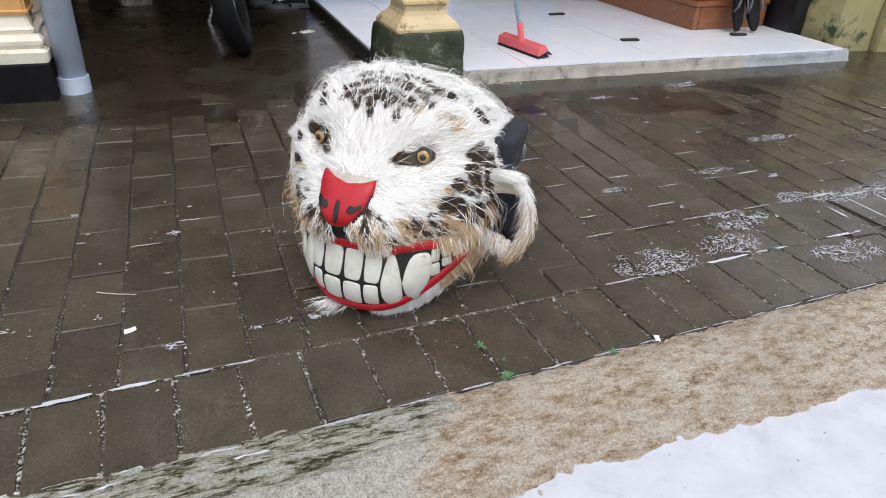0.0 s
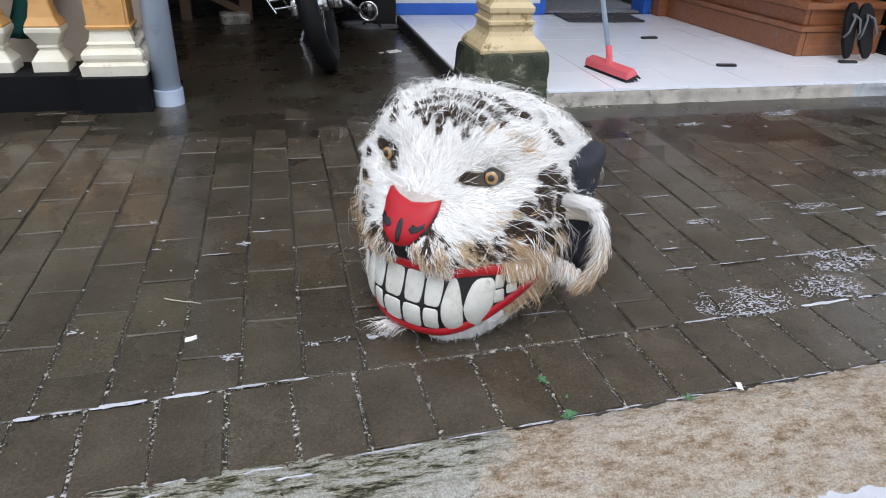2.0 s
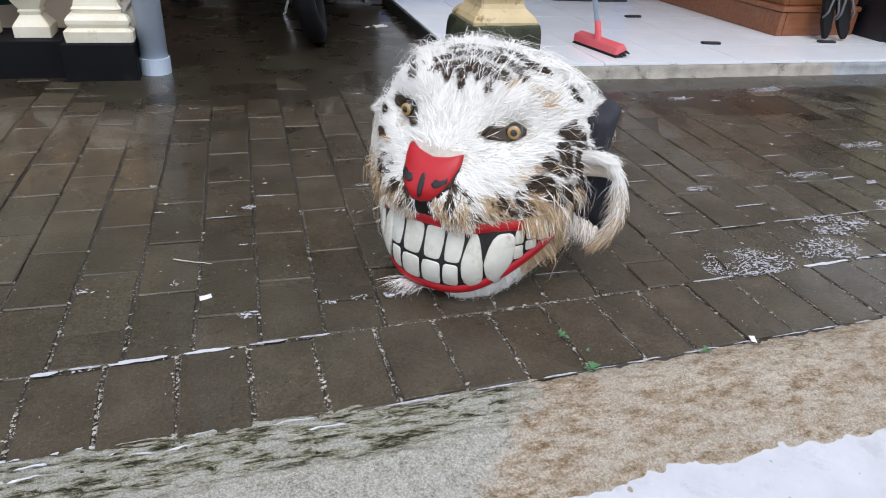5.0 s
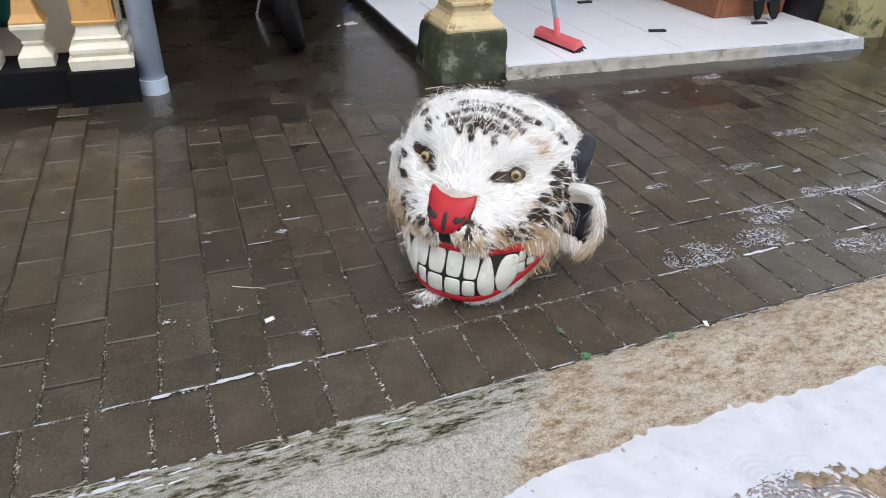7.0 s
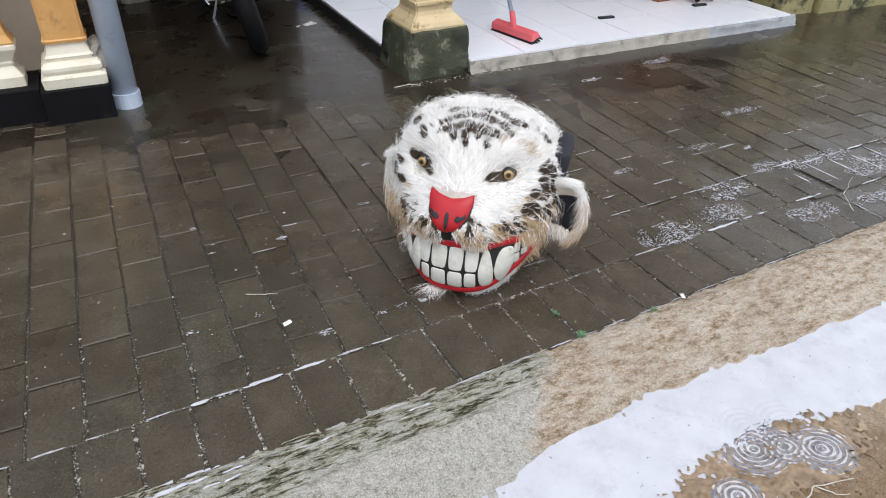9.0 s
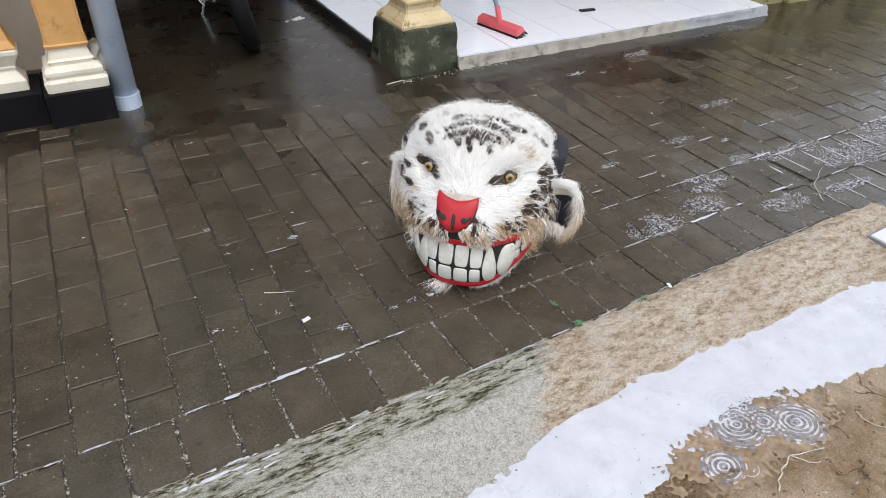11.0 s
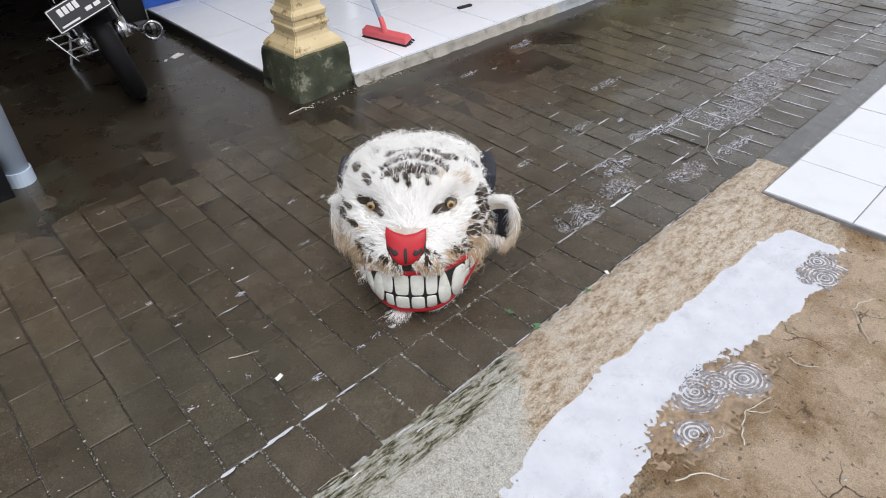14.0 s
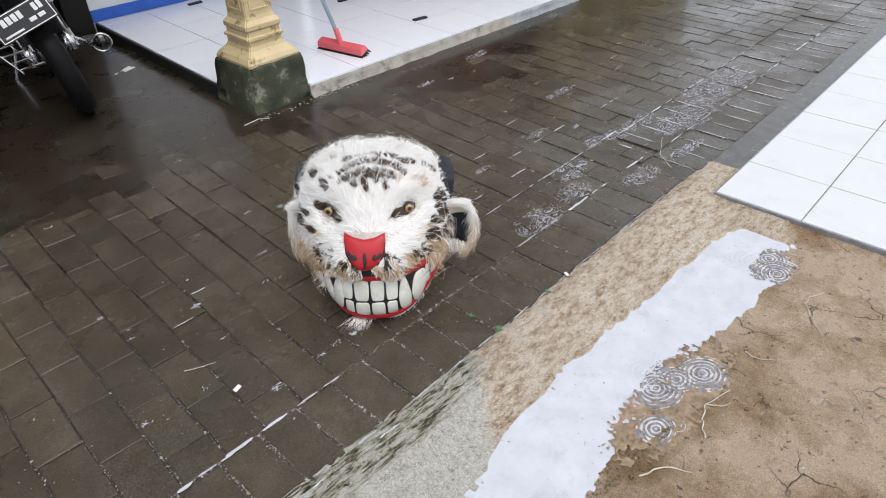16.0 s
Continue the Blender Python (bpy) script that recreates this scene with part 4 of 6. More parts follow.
def front(x, z, out=0.0):
    """The point of the mask's front over (x, z), raised by out."""
    c = 0.224 if z > CZ else 0.30
    rest = max(0.0, 1 - abs(x / half_width(x, z)) ** POWER - abs((z - CZ) / c) ** POWER)
    y = CY - 0.235 * rest ** (1 / POWER) - muzzle(x, z)
    v = Vector((x, y, z))
    if out:
        n = Vector((x / 0.2 * abs(x / 0.2), (y - CY) / 0.235, (z - CZ) / 0.25 * 0.5)).normalized()
        v += n * out
    return v


def shell(theta, phi):
    """The point of the mask's shell at an azimuth (0 is the face) and a height angle."""
    up, flat = math.sin(phi), math.cos(phi)
    n = (abs(up) ** POWER + abs(flat) ** POWER) ** (1 / POWER)
    z = CZ + (0.224 if up > 0 else 0.30) * up / n
    side, fore = math.sin(theta), math.cos(theta)
    k = flat / n / (abs(side) ** POWER + abs(fore) ** POWER) ** (1 / POWER)
    z = max(z, 0.012)
    x = half_width(side, z) * side * k
    y = CY - 0.235 * fore * k
    if fore > 0:
        y -= muzzle(x, z) * min(1.0, fore * flat * 2.5)
    if z > CZ and y > 0.08:
        z -= (y - 0.08) * 0.25 * (z - CZ) / 0.2
    return Vector((x, y, z))


# dark strokes of the coat: on the crown in (x, y), on the face in (x, z), on the cheeks in (y, z); start, end, half width
CROWN = (
    (-0.009, 0.020, 0.001, -0.006, 0.0020), (0.041, 0.008, 0.046, -0.008, 0.0016), (-0.034, 0.010, -0.028, -0.002, 0.0014), (0.020, 0.018, 0.022, 0.004, 0.0016),
    (0.084, 0.072, 0.112, 0.080, 0.0065), (0.134, 0.097, 0.160, 0.112, 0.0050), (-0.103, 0.115, -0.081, 0.093, 0.0040), (0.060, 0.181, 0.075, 0.204, 0.0040),
    (-0.150, 0.103, -0.135, 0.066, 0.0060), (-0.115, 0.033, -0.095, 0.006, 0.0034),
    (-0.089, 0.032, -0.084, 0.014, 0.0018), (0.150, 0.155, 0.165, 0.175, 0.0040),
)
ARCS = ((0.088, 3.9, 0.0042, -0.072, 0.075), (0.060, 4.0, 0.0044, -0.080, 0.082), (0.029, 3.6, 0.0068, -0.076, 0.062))
BROWN = ((0.097, 0.015, 0.125, 0.028, 0.005), (0.120, 0.033, 0.140, 0.037, 0.005), (0.060, 0.012, 0.075, 0.000, 0.006), (-0.105, 0.060, -0.090, 0.050, 0.004))
FACE = (
    (-0.120, 0.321, -0.099, 0.321, 0.0065), (-0.099, 0.318, -0.072, 0.306, 0.0060), (0.056, 0.311, 0.074, 0.312, 0.0045), (0.074, 0.312, 0.112, 0.316, 0.0078),
    (-0.175, 0.295, -0.159, 0.297, 0.0050), (-0.162, 0.267, -0.141, 0.262, 0.0050),
)
CHEEK = (
    (0.048, 0.313, 0.074, 0.307, 0.0105), (0.074, 0.305, 0.080, 0.280, 0.0100), (0.080, 0.280, 0.072, 0.250, 0.0085), (0.032, 0.293, 0.038, 0.275, 0.0060),
    (0.038, 0.275, 0.033, 0.255, 0.0055), (0.072, 0.250, 0.104, 0.228, 0.0100), (0.104, 0.228, 0.094, 0.188, 0.0120), (0.032, 0.212, 0.086, 0.195, 0.0085),
    (-0.009, 0.229, 0.032, 0.206, 0.0070), (0.005, 0.270, 0.015, 0.259, 0.0050), (-0.015, 0.245, 0.000, 0.240, 0.0035),
)


def near_stroke(x, z, stroke):
    """Distance of (x, z) from a stroke's middle line, less its half width."""
    x0, z0, x1, z1, w = stroke
    dx, dz = x1 - x0, z1 - z0
    s = max(0.0, min(1.0, ((x - x0) * dx + (z - z0) * dz) / (dx * dx + dz * dz)))
    return math.hypot(x - x0 - dx * s, z - z0 - dz * s) - w * (1.15 - 0.5 * abs(s - 0.5))


def coat(v):
    """0 white, 1 dark, 2 tan: the fur's colour at a point of the shell."""
    x, y, z = v
    n2 = noise.noise(v * 45 + Vector((3, 1, 7)))
    n3 = noise.noise(v * 90)
    if y > 0.13 and z < 0.36:
        return 0
    if z > 0.335:
        if y > 0.13:
            if noise.noise(Vector((x * 24, y * 16, z * 24))) > 0.60:
                return 1
        else:
            dx = x - 0.010
            for y0, k, w, lo, hi in ARCS:
                if lo < dx < hi and n3 > -0.75 and abs(y - (y0 - k * dx * dx) - 0.006 * noise.noise(v * 16)) < w * (1.0 + 0.35 * n2) * (1.1 - (dx / 0.09) ** 2 * 0.9):
                    return 1
        for stroke in BROWN:
            if near_stroke(x, y, stroke) + n2 * 0.006 < 0 and n3 > -0.1:
                return 2
        for stroke in CROWN:
            if near_stroke(x, y, stroke) + n2 * 0.004 + n3 * 0.002 < 0:
                return 1
    if z < 0.350 and y < 0.07:
        for stroke in FACE:
            if near_stroke(x, z, stroke) + n2 * 0.003 < 0:
                return 1
    if abs(x) > 0.135 and 0.17 < z < 0.335:
        for stroke in CHEEK if x > 0 else CHEEK[4:7]:
            if near_stroke(y, z, stroke) + n2 * 0.006 + n3 * 0.004 < 0.0028:
                return 1
    if y < 0.05 and 0.180 < z < 0.240 and 0.030 < abs(x) < 0.150:
        if n3 > 0.30 + 6 * max(0.0, z - 0.222) or abs(x) < 0.045 and z < 0.21 and n3 > 0.1:
            return 1
    if y < 0.06 and z < 0.228 and abs(x + 0.0125) > 0.020 and n2 > 0.12 - (0.228 - z) * 14:
        return 2 if z > 0.155 or abs(x) > 0.140 else 0
    if 0.10 < z < 0.215 and abs(x) > 0.130 and y < 0.12 and n2 > -0.40:
        return 2
    if abs(x) > 0.11 and 0.17 < z < 0.27 and n3 > 0.30:
        return 2
    return 0


def mouth_top(x):
    return 0.161 - 0.004 * math.exp(-((x - 0.06) / 0.02) ** 2) + 0.004 * math.exp(-((x - 0.115) / 0.03) ** 2) - 0.030 * max(0.0, (-x - 0.085) / 0.05) ** 1.5


def mouth_low(x):
    if x < 0:
        return 0.028 + 0.045 * (-x / 0.135) ** 3
    return 0.028 + 0.100 * (x / 0.18) ** 2.4


MOUTH_FROM, MOUTH_TO = -0.134, 0.178


def bare(v):
    x, y, z = v
    if y > CY - 0.05:
        return False
    if MOUTH_FROM < x < MOUTH_TO and mouth_low(x) - 0.008 < z < mouth_top(x) + 0.002:
        return True
    if 0.195 < z < 0.280 and abs(x + 0.012) < 0.010 + 0.042 * max(0, min(1, (z - 0.205) / 0.070)):
        return True
    return math.hypot((abs(x) - 0.092) / 1.9, z - 0.315) < 0.0145


def build_shell():
    nt_, np_ = 120, 64
    verts, faces, which = [], [], []
    for j in range(np_ + 1):
        phi = -math.pi / 2 + math.pi * j / np_
        for i in range(nt_):
            verts.append(shell(2 * math.pi * i / nt_, phi))
    for j in range(np_):
        for i in range(nt_):
            f = (j * nt_ + i, j * nt_ + (i + 1) % nt_, (j + 1) * nt_ + (i + 1) % nt_, (j + 1) * nt_ + i)
            faces.append(f)
            c = sum((verts[k] for k in f), Vector()) / 4
            which.append(2 if c.y > 0.20 and c.z < 0.32 + 0.3 * (c.y - 0.20) else 1 if coat(c) == 1 else 0)
    ob = raw("shell", verts, faces, M_HIDE, mask, "", True)
    ob.data.materials.append(M_HIDE_DARK)
    ob.data.materials.append(M_FABRIC)
    ob.data.polygons.foreach_set("material_index", which)


def strand(verts, faces, root, way, up, length, width, lift, curl, rng):
    """A tapered ribbon of three joints that leaves the skin at a low angle and bends back to it."""
    side = way.cross(up)
    if side.length < 1e-5:
        side = Vector((1, 0, 0))
    side = side.normalized()
    ribbon = (side + up * rng.uniform(-0.9, 0.9)).normalized()
    base = len(verts)
    p, d = root.copy(), (way + up * lift).normalized()
    for w in (1.0, 0.85, 0.5):
        verts.append(p - ribbon * width * w * 0.5)
        verts.append(p + ribbon * width * w * 0.5)
        p = p + d * length / 3
        d = (d - up * (lift * 0.55 + 0.14) + side * curl).normalized()
    verts.append(p)
    faces.append((base, base + 1, base + 3, base + 2))
    faces.append((base + 2, base + 3, base + 5, base + 4))
    faces.append((base + 4, base + 5, base + 6))


def skin(th, phi):
    """A point of the shell, its outward normal and two tangents."""
    v = shell(th, phi)
    e = 0.02
    t1, t2 = shell(th + e, phi) - v, shell(th, min(phi + e, 1.57)) - v
    up = t1.cross(t2)
    if up.length < 1e-9:
        return None
    up.normalize()
    if up.dot(v - Vector((0, CY, CZ))) < 0:
        up.negate()
    return v, up, t1.normalized(), t2.normalized() if t2.length > 1e-9 else up.cross(t1).normalized()


def build_fur():
    """Locks of hair whose strands gather to one tip; each strand takes the coat's colour at its root."""
    rng = random.Random(5)
    sets = {0: ([], []), 1: ([], []), 2: ([], [])}
    for _ in range(6800):
        th = rng.gauss(0, 1.1) if rng.random() < 0.66 else rng.uniform(-math.pi, math.pi)
        if abs(th) > math.pi:
            continue
        got = skin(th, math.asin(rng.uniform(-0.9, 1.0)))
        if got is None or bare(got[0]) or got[0].z < 0.014 or got[0].y > 0.20 and got[0].z < 0.31 + 0.3 * (got[0].y - 0.20):
            continue
        v, up, t1, t2 = got
        away = v - Vector((0, -0.10, 0.280))
        low = v.z < 0.19 and v.y < CY
        ruff = max(0.0, min(1.0, (abs(v.x) - 0.135) / 0.03)) if 0.10 < v.z < 0.235 and v.y < 0.11 else 0.0
        if low:
            away = Vector((v.x * 3, 0.1, -0.5)) if v.z > 0.12 else Vector((v.x, 0.05, -0.3))
        if ruff:
            away = away.normalized().lerp(Vector((v.x * 1.5, 0.0, -1.0)), 0.7 * ruff)
        way = away - up * away.dot(up)
        if way.length < 1e-5:
            continue
        face = math.exp(-((v.x / 0.13) ** 2 + ((v.z - 0.27) / 0.085) ** 2)) if v.y < 0.1 else 0
        crown = max(0.0, min(1.0, (v.z - 0.345) / 0.04)) * max(0.25, min(1.0, (v.y + 0.02) / 0.12))
        swirl = noise.noise_vector(v * 14) + noise.noise_vector(v * 34) * 0.7
        way = way.normalized() + swirl * (0.60 + 0.95 * crown) * (1 - 0.55 * face) + Vector((0, 0, -0.15))
        way = (way - up * way.dot(up)).normalized()
        length = (0.040 - 0.012 * face + 0.012 * crown) * rng.uniform(0.75, 1.35)
        if ruff:
            length = 0.046 + 0.022 * ruff * rng.uniform(0.4, 1.2)
        if v.z < 0.07:
            length = 0.024 * rng.uniform(0.7, 1.3)
        near_lip = low and v.z > 0.14 and v.z < mouth_top(v.x) + 0.030
        if near_lip:
            length = 0.012 if 0.078 < v.x < 0.140 or abs(v.x) < 0.022 else 0.024
        tip = v + way * length * 1.05
        lift = rng.uniform(0.12, 0.40) + (1 - face) * rng.uniform(0.0, 0.75) * rng.random()
        if near_lip:
            lift *= 0.5
        if v.z > 0.385:
            lift += 0.6 * math.exp(-((v.y - 0.13) / 0.06) ** 2) * rng.random()
        at_eye = math.hypot(abs(v.x) - 0.092, v.z - 0.315) if v.y < 0.08 else 1.0
        if at_eye < 0.050:
            length *= 0.45 + 0.55 * at_eye / 0.050
            lift *= 0.5
        bend = rng.uniform(-0.30, 0.30) * (1 + crown)
        spread = rng.uniform(0.0045, 0.0085)
        shade = rng.random()
        for k in range(25):
            root = v + t1 * rng.gauss(0, spread) + t2 * rng.gauss(0, spread)
            if bare(root):
                continue
            kind = coat(root)
            w2 = tip - root + Vector((rng.gauss(0, 1), rng.gauss(0, 1), rng.gauss(0, 1))) * length * 0.08
            if rng.random() < 0.12:
                w2 = way + Vector((rng.gauss(0, 1), rng.gauss(0, 1), rng.gauss(0, 1))) * 0.45
            w2 = (w2 - up * w2.dot(up)).normalized()
            ln = length * rng.uniform(0.7, 1.2)
            if kind == 1:
                ln = min(ln, 0.026) * rng.uniform(0.6, 1.15)
                root = root + up * 0.0034
            else:
                root = root - up * 0.0015
                for reach in (0.35, 0.7, 1.0):
                    if kind == 0 and coat(root + w2 * ln * reach) == 1:
                        ln *= reach * 0.85
                        break
            if kind == 2 and not ruff and shade < 0.06:
                kind = 0
            strand(*sets[kind], root, w2, up, ln, rng.uniform(0.0009, 0.0019), lift + rng.uniform(-0.08, 0.08), bend + rng.uniform(-0.1, 0.1), rng)
        if rng.random() < 0.40 * (1 - face):
            kind = coat(v)
            for k in range(rng.choice((1, 2, 3))):
                strand(*sets[0 if kind == 1 else kind], v, way, up, length * rng.uniform(1.3, 1.9), rng.uniform(0.0006, 0.0011), rng.uniform(0.5, 1.3), rng.uniform(-0.6, 0.6), rng)
    # a second, denser layer over the dark marks, so that they stand out of the white
    for _ in range(15000):
        th = rng.gauss(0, 1.0)
        got = skin(th, math.asin(rng.uniform(-0.1, 1.0))) if abs(th) < 2.2 else None
        if got is None or bare(got[0]) or coat(got[0]) != 1:
            continue
        v, up, t1, t2 = got
        away = v - Vector((0, -0.10, 0.280))
        way = (away - up * away.dot(up)).normalized() + noise.noise_vector(v * 14) * 0.5
        way = (way - up * way.dot(up)).normalized()
        if v.z > 0.35 and v.y < 0.11 and abs(v.x - 0.01) < 0.08:
            way += Vector((1.1 if v.x > 0.01 else -1.1, -0.25, 0))
            way = (way - up * way.dot(up)).normalized()
        small = v.z < 0.24 and v.y < 0.0
        for k in range(5 if small else 17):
            root = v + t1 * rng.gauss(0, 0.0026) + t2 * rng.gauss(0, 0.0026)
            if bare(root):
                continue
            w2 = way + Vector((rng.gauss(0, 1), rng.gauss(0, 1), rng.gauss(0, 1))) * 0.16
            strand(*sets[1], root + up * (rng.uniform(0.004, 0.0085) + 0.003 * (v.z > 0.34)), (w2 - up * w2.dot(up)).normalized(), up, rng.uniform(0.009, 0.020) * (0.6 if small or v.z > 0.34 else 1.0), rng.uniform(0.0008, 0.0016), rng.uniform(0.08, 0.25), rng.uniform(-0.15, 0.15), rng)
    # stray curls over the crown and the sides
    for _ in range(620):
        got = skin(rng.uniform(-2.7, 2.7), rng.uniform(0.25, 1.5))
        if got is None or got[0].y < 0.10 and got[0].z < 0.385:
            continue
        v, up, t1, t2 = got
        a = rng.uniform(0, 6.28)
        way = (t1 * math.cos(a) + t2 * math.sin(a)).normalized()
        bend = rng.uniform(0.25, 0.8) * rng.choice((-1, 1))
        for k in range(rng.choice((1, 2, 4, 7))):
            strand(*sets[0], v + t1 * rng.gauss(0, 0.0012), way, up, rng.uniform(0.045, 0.080), rng.uniform(0.0008, 0.0014), rng.uniform(0.6, 1.2), bend + rng.uniform(-0.1, 0.1), rng)
    # the muzzle's fringe over the upper lip: full on the pads, parted under the nose and over the large canines
    for _ in range(260):
        s = rng.choice((-1, 1))
        pick = rng.random()
        x = s * (rng.uniform(0.026, 0.074) if pick < 0.55 else rng.uniform(0.144, 0.186))
        if s < 0 and pick < 0.75:
            x = -rng.uniform(0.030, 0.125)
        outer = x > 0.14
        hang = rng.uniform(0.030, 0.052) if outer else rng.uniform(0.012, 0.024)
        lock = Vector((s * rng.uniform(0.0, 0.5), -0.05, -1)).normalized()
        for k in range(9):
            xx = x + rng.gauss(0, 0.0035)
            root = front(xx, mouth_top(xx) + rng.uniform(0.008, 0.020), 0.005)
            strand(*sets[2 if rng.random() < (0.80 if outer else 0.40) else 0], root, (lock + Vector((rng.gauss(0, 0.08), 0, 0))).normalized(), Vector((s * abs(x) * 3, -1, 0.2)).normalized(), hang * rng.uniform(0.7, 1.2), rng.uniform(0.0009, 0.0018), 0.30, rng.uniform(-0.15, 0.15), rng)
    for kind, nm, material, label in ((0, "white_fur", M_FUR, "shaggy white fur"), (1, "dark_fur", M_FUR_DARK, "dark brown striped fur"), (2, "tan_fur", M_FUR_TAN, "tan fur of the cheeks")):
        tagged(raw(nm, *sets[kind], material, mask, label), kind="stuff")


def patch(name, outline, material, parent, label="", puff=0.006, lift=0.002, n=9):
    """A pillow of the given closed outline in (x, z) that lies on the mask's front, with its rim turned in."""
    cx = sum(p[0] for p in outline) / len(outline)
    cz = sum(p[1] for p in outline) / len(outline)
    bm = bmesh.new()
    rings = []
    for k in range(n + 1):
        s = math.sin(0.5 * math.pi * k / n)
        h = lift + puff * math.cos(0.5 * math.pi * k / n) ** 0.7 if k < n else -0.003
        rings.append([bm.verts.new(front(cx + (x - cx) * s, cz + (z - cz) * s, h)) for x, z in outline] if k else [bm.verts.new(front(cx, cz, h))])
    m = len(outline)
    for i in range(m):
        bm.faces.new((rings[0][0], rings[1][i], rings[1][(i + 1) % m]))
        for a, b in zip(rings[1:], rings[2:]):
            bm.faces.new((a[i], b[i], b[(i + 1) % m], a[(i + 1) % m]))
    bmesh.ops.recalc_face_normals(bm, faces=bm.faces[:])
    return part(name, bm, material, parent, label, True)


def squarish(x0, x1, z0, z1, taper=0.0, power=7.0, n=24, lean=0.0):
    """A rounded box outline, narrower at its foot by taper (minus: at its top)."""
    out = []
    for i in range(n):
        a = 2 * math.pi * i / n
        c, s = math.cos(a), math.sin(a)
        r = (abs(c) ** power + abs(s) ** power) ** (-1 / power)
        u, v = c * r, s * r
        w = 1 - max(0, -v) * taper if taper > 0 else 1 + max(0, v) * taper
        out.append(((x0 + x1) / 2 + u * w * (x1 - x0) / 2 + lean * v, (z0 + z1) / 2 + v * (z1 - z0) / 2))
    return out


def band(name, f_low, f_top, x0, x1, lift, material, parent, n=60, rows=8, label="", round_=0.0):
    bm = bmesh.new()
    grid = []
    for j in range(rows + 1):
        v = j / rows
        grid.append([bm.verts.new(front(x, f_low(x) + (f_top(x) - f_low(x)) * v, lift + round_ * math.sin(math.pi * v) ** 0.5)) for x in np.linspace(x0, x1, n)])
    for a, b in zip(grid, grid[1:]):
        for i in range(n - 1):
            bm.faces.new((a[i], a[i + 1], b[i + 1], b[i]))
    bmesh.ops.recalc_face_normals(bm, faces=bm.faces[:])
    return part(name, bm, material, parent, label, True)


build_shell()
build_fur()
mouth = band("mouth", mouth_low, mouth_top, MOUTH_FROM, MOUTH_TO, 0.0015, M_BLACK, mask, label="black mouth panel")
band("lower_lip", lambda x: mouth_low(x) - 0.011, lambda x: mouth_low(x) + 0.012, MOUTH_FROM + 0.012, MOUTH_TO, 0.002, M_RED, mouth, rows=6, label="glossy red lower lip", round_=0.006)
band("upper_lip", lambda x: mouth_top(x) - 0.009, lambda x: mouth_top(x) + 0.012, MOUTH_FROM, MOUTH_TO, 0.002, M_RED, mouth, rows=6, label="glossy red upper lip", round_=0.005)


def teeth():
    for a, b, c, d in ((-0.087, -0.055, -0.077, -0.055), (-0.051, -0.012, -0.050, -0.013), (-0.008, 0.028, -0.008, 0.028), (0.032, 0.063, 0.033, 0.060)):
        m = (a + b) / 2
        z0, z1 = mouth_low(m) + 0.014, mouth_top(m) - 0.008
        split = z0 + (z1 - z0) * 0.46
        patch("tooth", squarish(a, b, split + 0.0024, z1, 0.10), M_TOOTH, mouth, puff=0.0028)
        patch("tooth", squarish(c, d, z0, split - 0.0024, 0.0), M_TOOTH, mouth, puff=0.0028)
    # tall lower canines, blunt at the foot, and hanging upper canines beside them
    patch("canine", squarish(0.064, 0.097, 0.047, 0.153, -0.50, 3.0, lean=-0.003), M_TOOTH, mouth, "large ivory canine tooth", puff=0.007)
    patch("canine", squarish(0.098, 0.135, 0.044, 0.152, 0.62, 3.2, lean=0.005), M_TOOTH, mouth, "large ivory canine tooth", puff=0.008)
    patch("canine", squarish(-0.112, -0.080, 0.046, 0.150, -0.45, 3.0, lean=0.004), M_TOOTH, mouth, "large ivory canine tooth", puff=0.007)
    patch("canine", squarish(-0.130, -0.106, 0.050, 0.138, 0.60, 3.0, lean=-0.007), M_TOOTH, mouth, "large ivory canine tooth", puff=0.008)
    for c in (0.135, 0.1485, 0.1615):
        d = c + 0.0115
        m = (c + d) / 2
        z0, z1 = mouth_low(m) + 0.014, mouth_top(m) - 0.008
        split = (z0 + z1) / 2
        if z1 - z0 > 0.014:
            patch("tooth", squarish(c, d, split + 0.0015, z1, 0.1), M_TOOTH, mouth, puff=0.004, n=6)
            patch("tooth", squarish(c, d, z0, split - 0.0015, 0.0), M_TOOTH, mouth, puff=0.004, n=6)


teeth()
NOSE_X = -0.0125
nose_half = [(0.0, 0.270), (0.028, 0.274), (0.051, 0.281), (0.0525, 0.265), (0.046, 0.242), (0.032, 0.221), (0.016, 0.205)]
nose_line = [(NOSE_X - x, z) for x, z in nose_half[:0:-1]] + [(NOSE_X + x, z) for x, z in nose_half] + [(NOSE_X, 0.200)]
nose = patch("nose", nose_line, M_RED, mask, "glossy red triangular nose", puff=0.009, lift=0.006, n=8)
patch("nose_edge", [(NOSE_X + (x - NOSE_X) * (1.12 if z < 0.262 else 1.02), z - (0.005 if z < 0.25 else 0.0)) for x, z in nose_line], M_BLACK, nose, "black painted edge", puff=0.001, lift=0.0045, n=5)
patch("philtrum", [(NOSE_X + x, z) for x, z in ((-0.024, 0.174), (0.024, 0.174), (0.014, 0.186), (0.011, 0.208), (-0.011, 0.208), (-0.014, 0.186))], M_BLACK, nose, "black painted lip cleft", puff=0.001, lift=0.008, n=5)
patch("nose_slit", squarish(NOSE_X - 0.005, NOSE_X + 0.005, 0.211, 0.251, 0.4, 3), M_BLACK, nose, puff=0.0008, lift=0.0162, n=4)
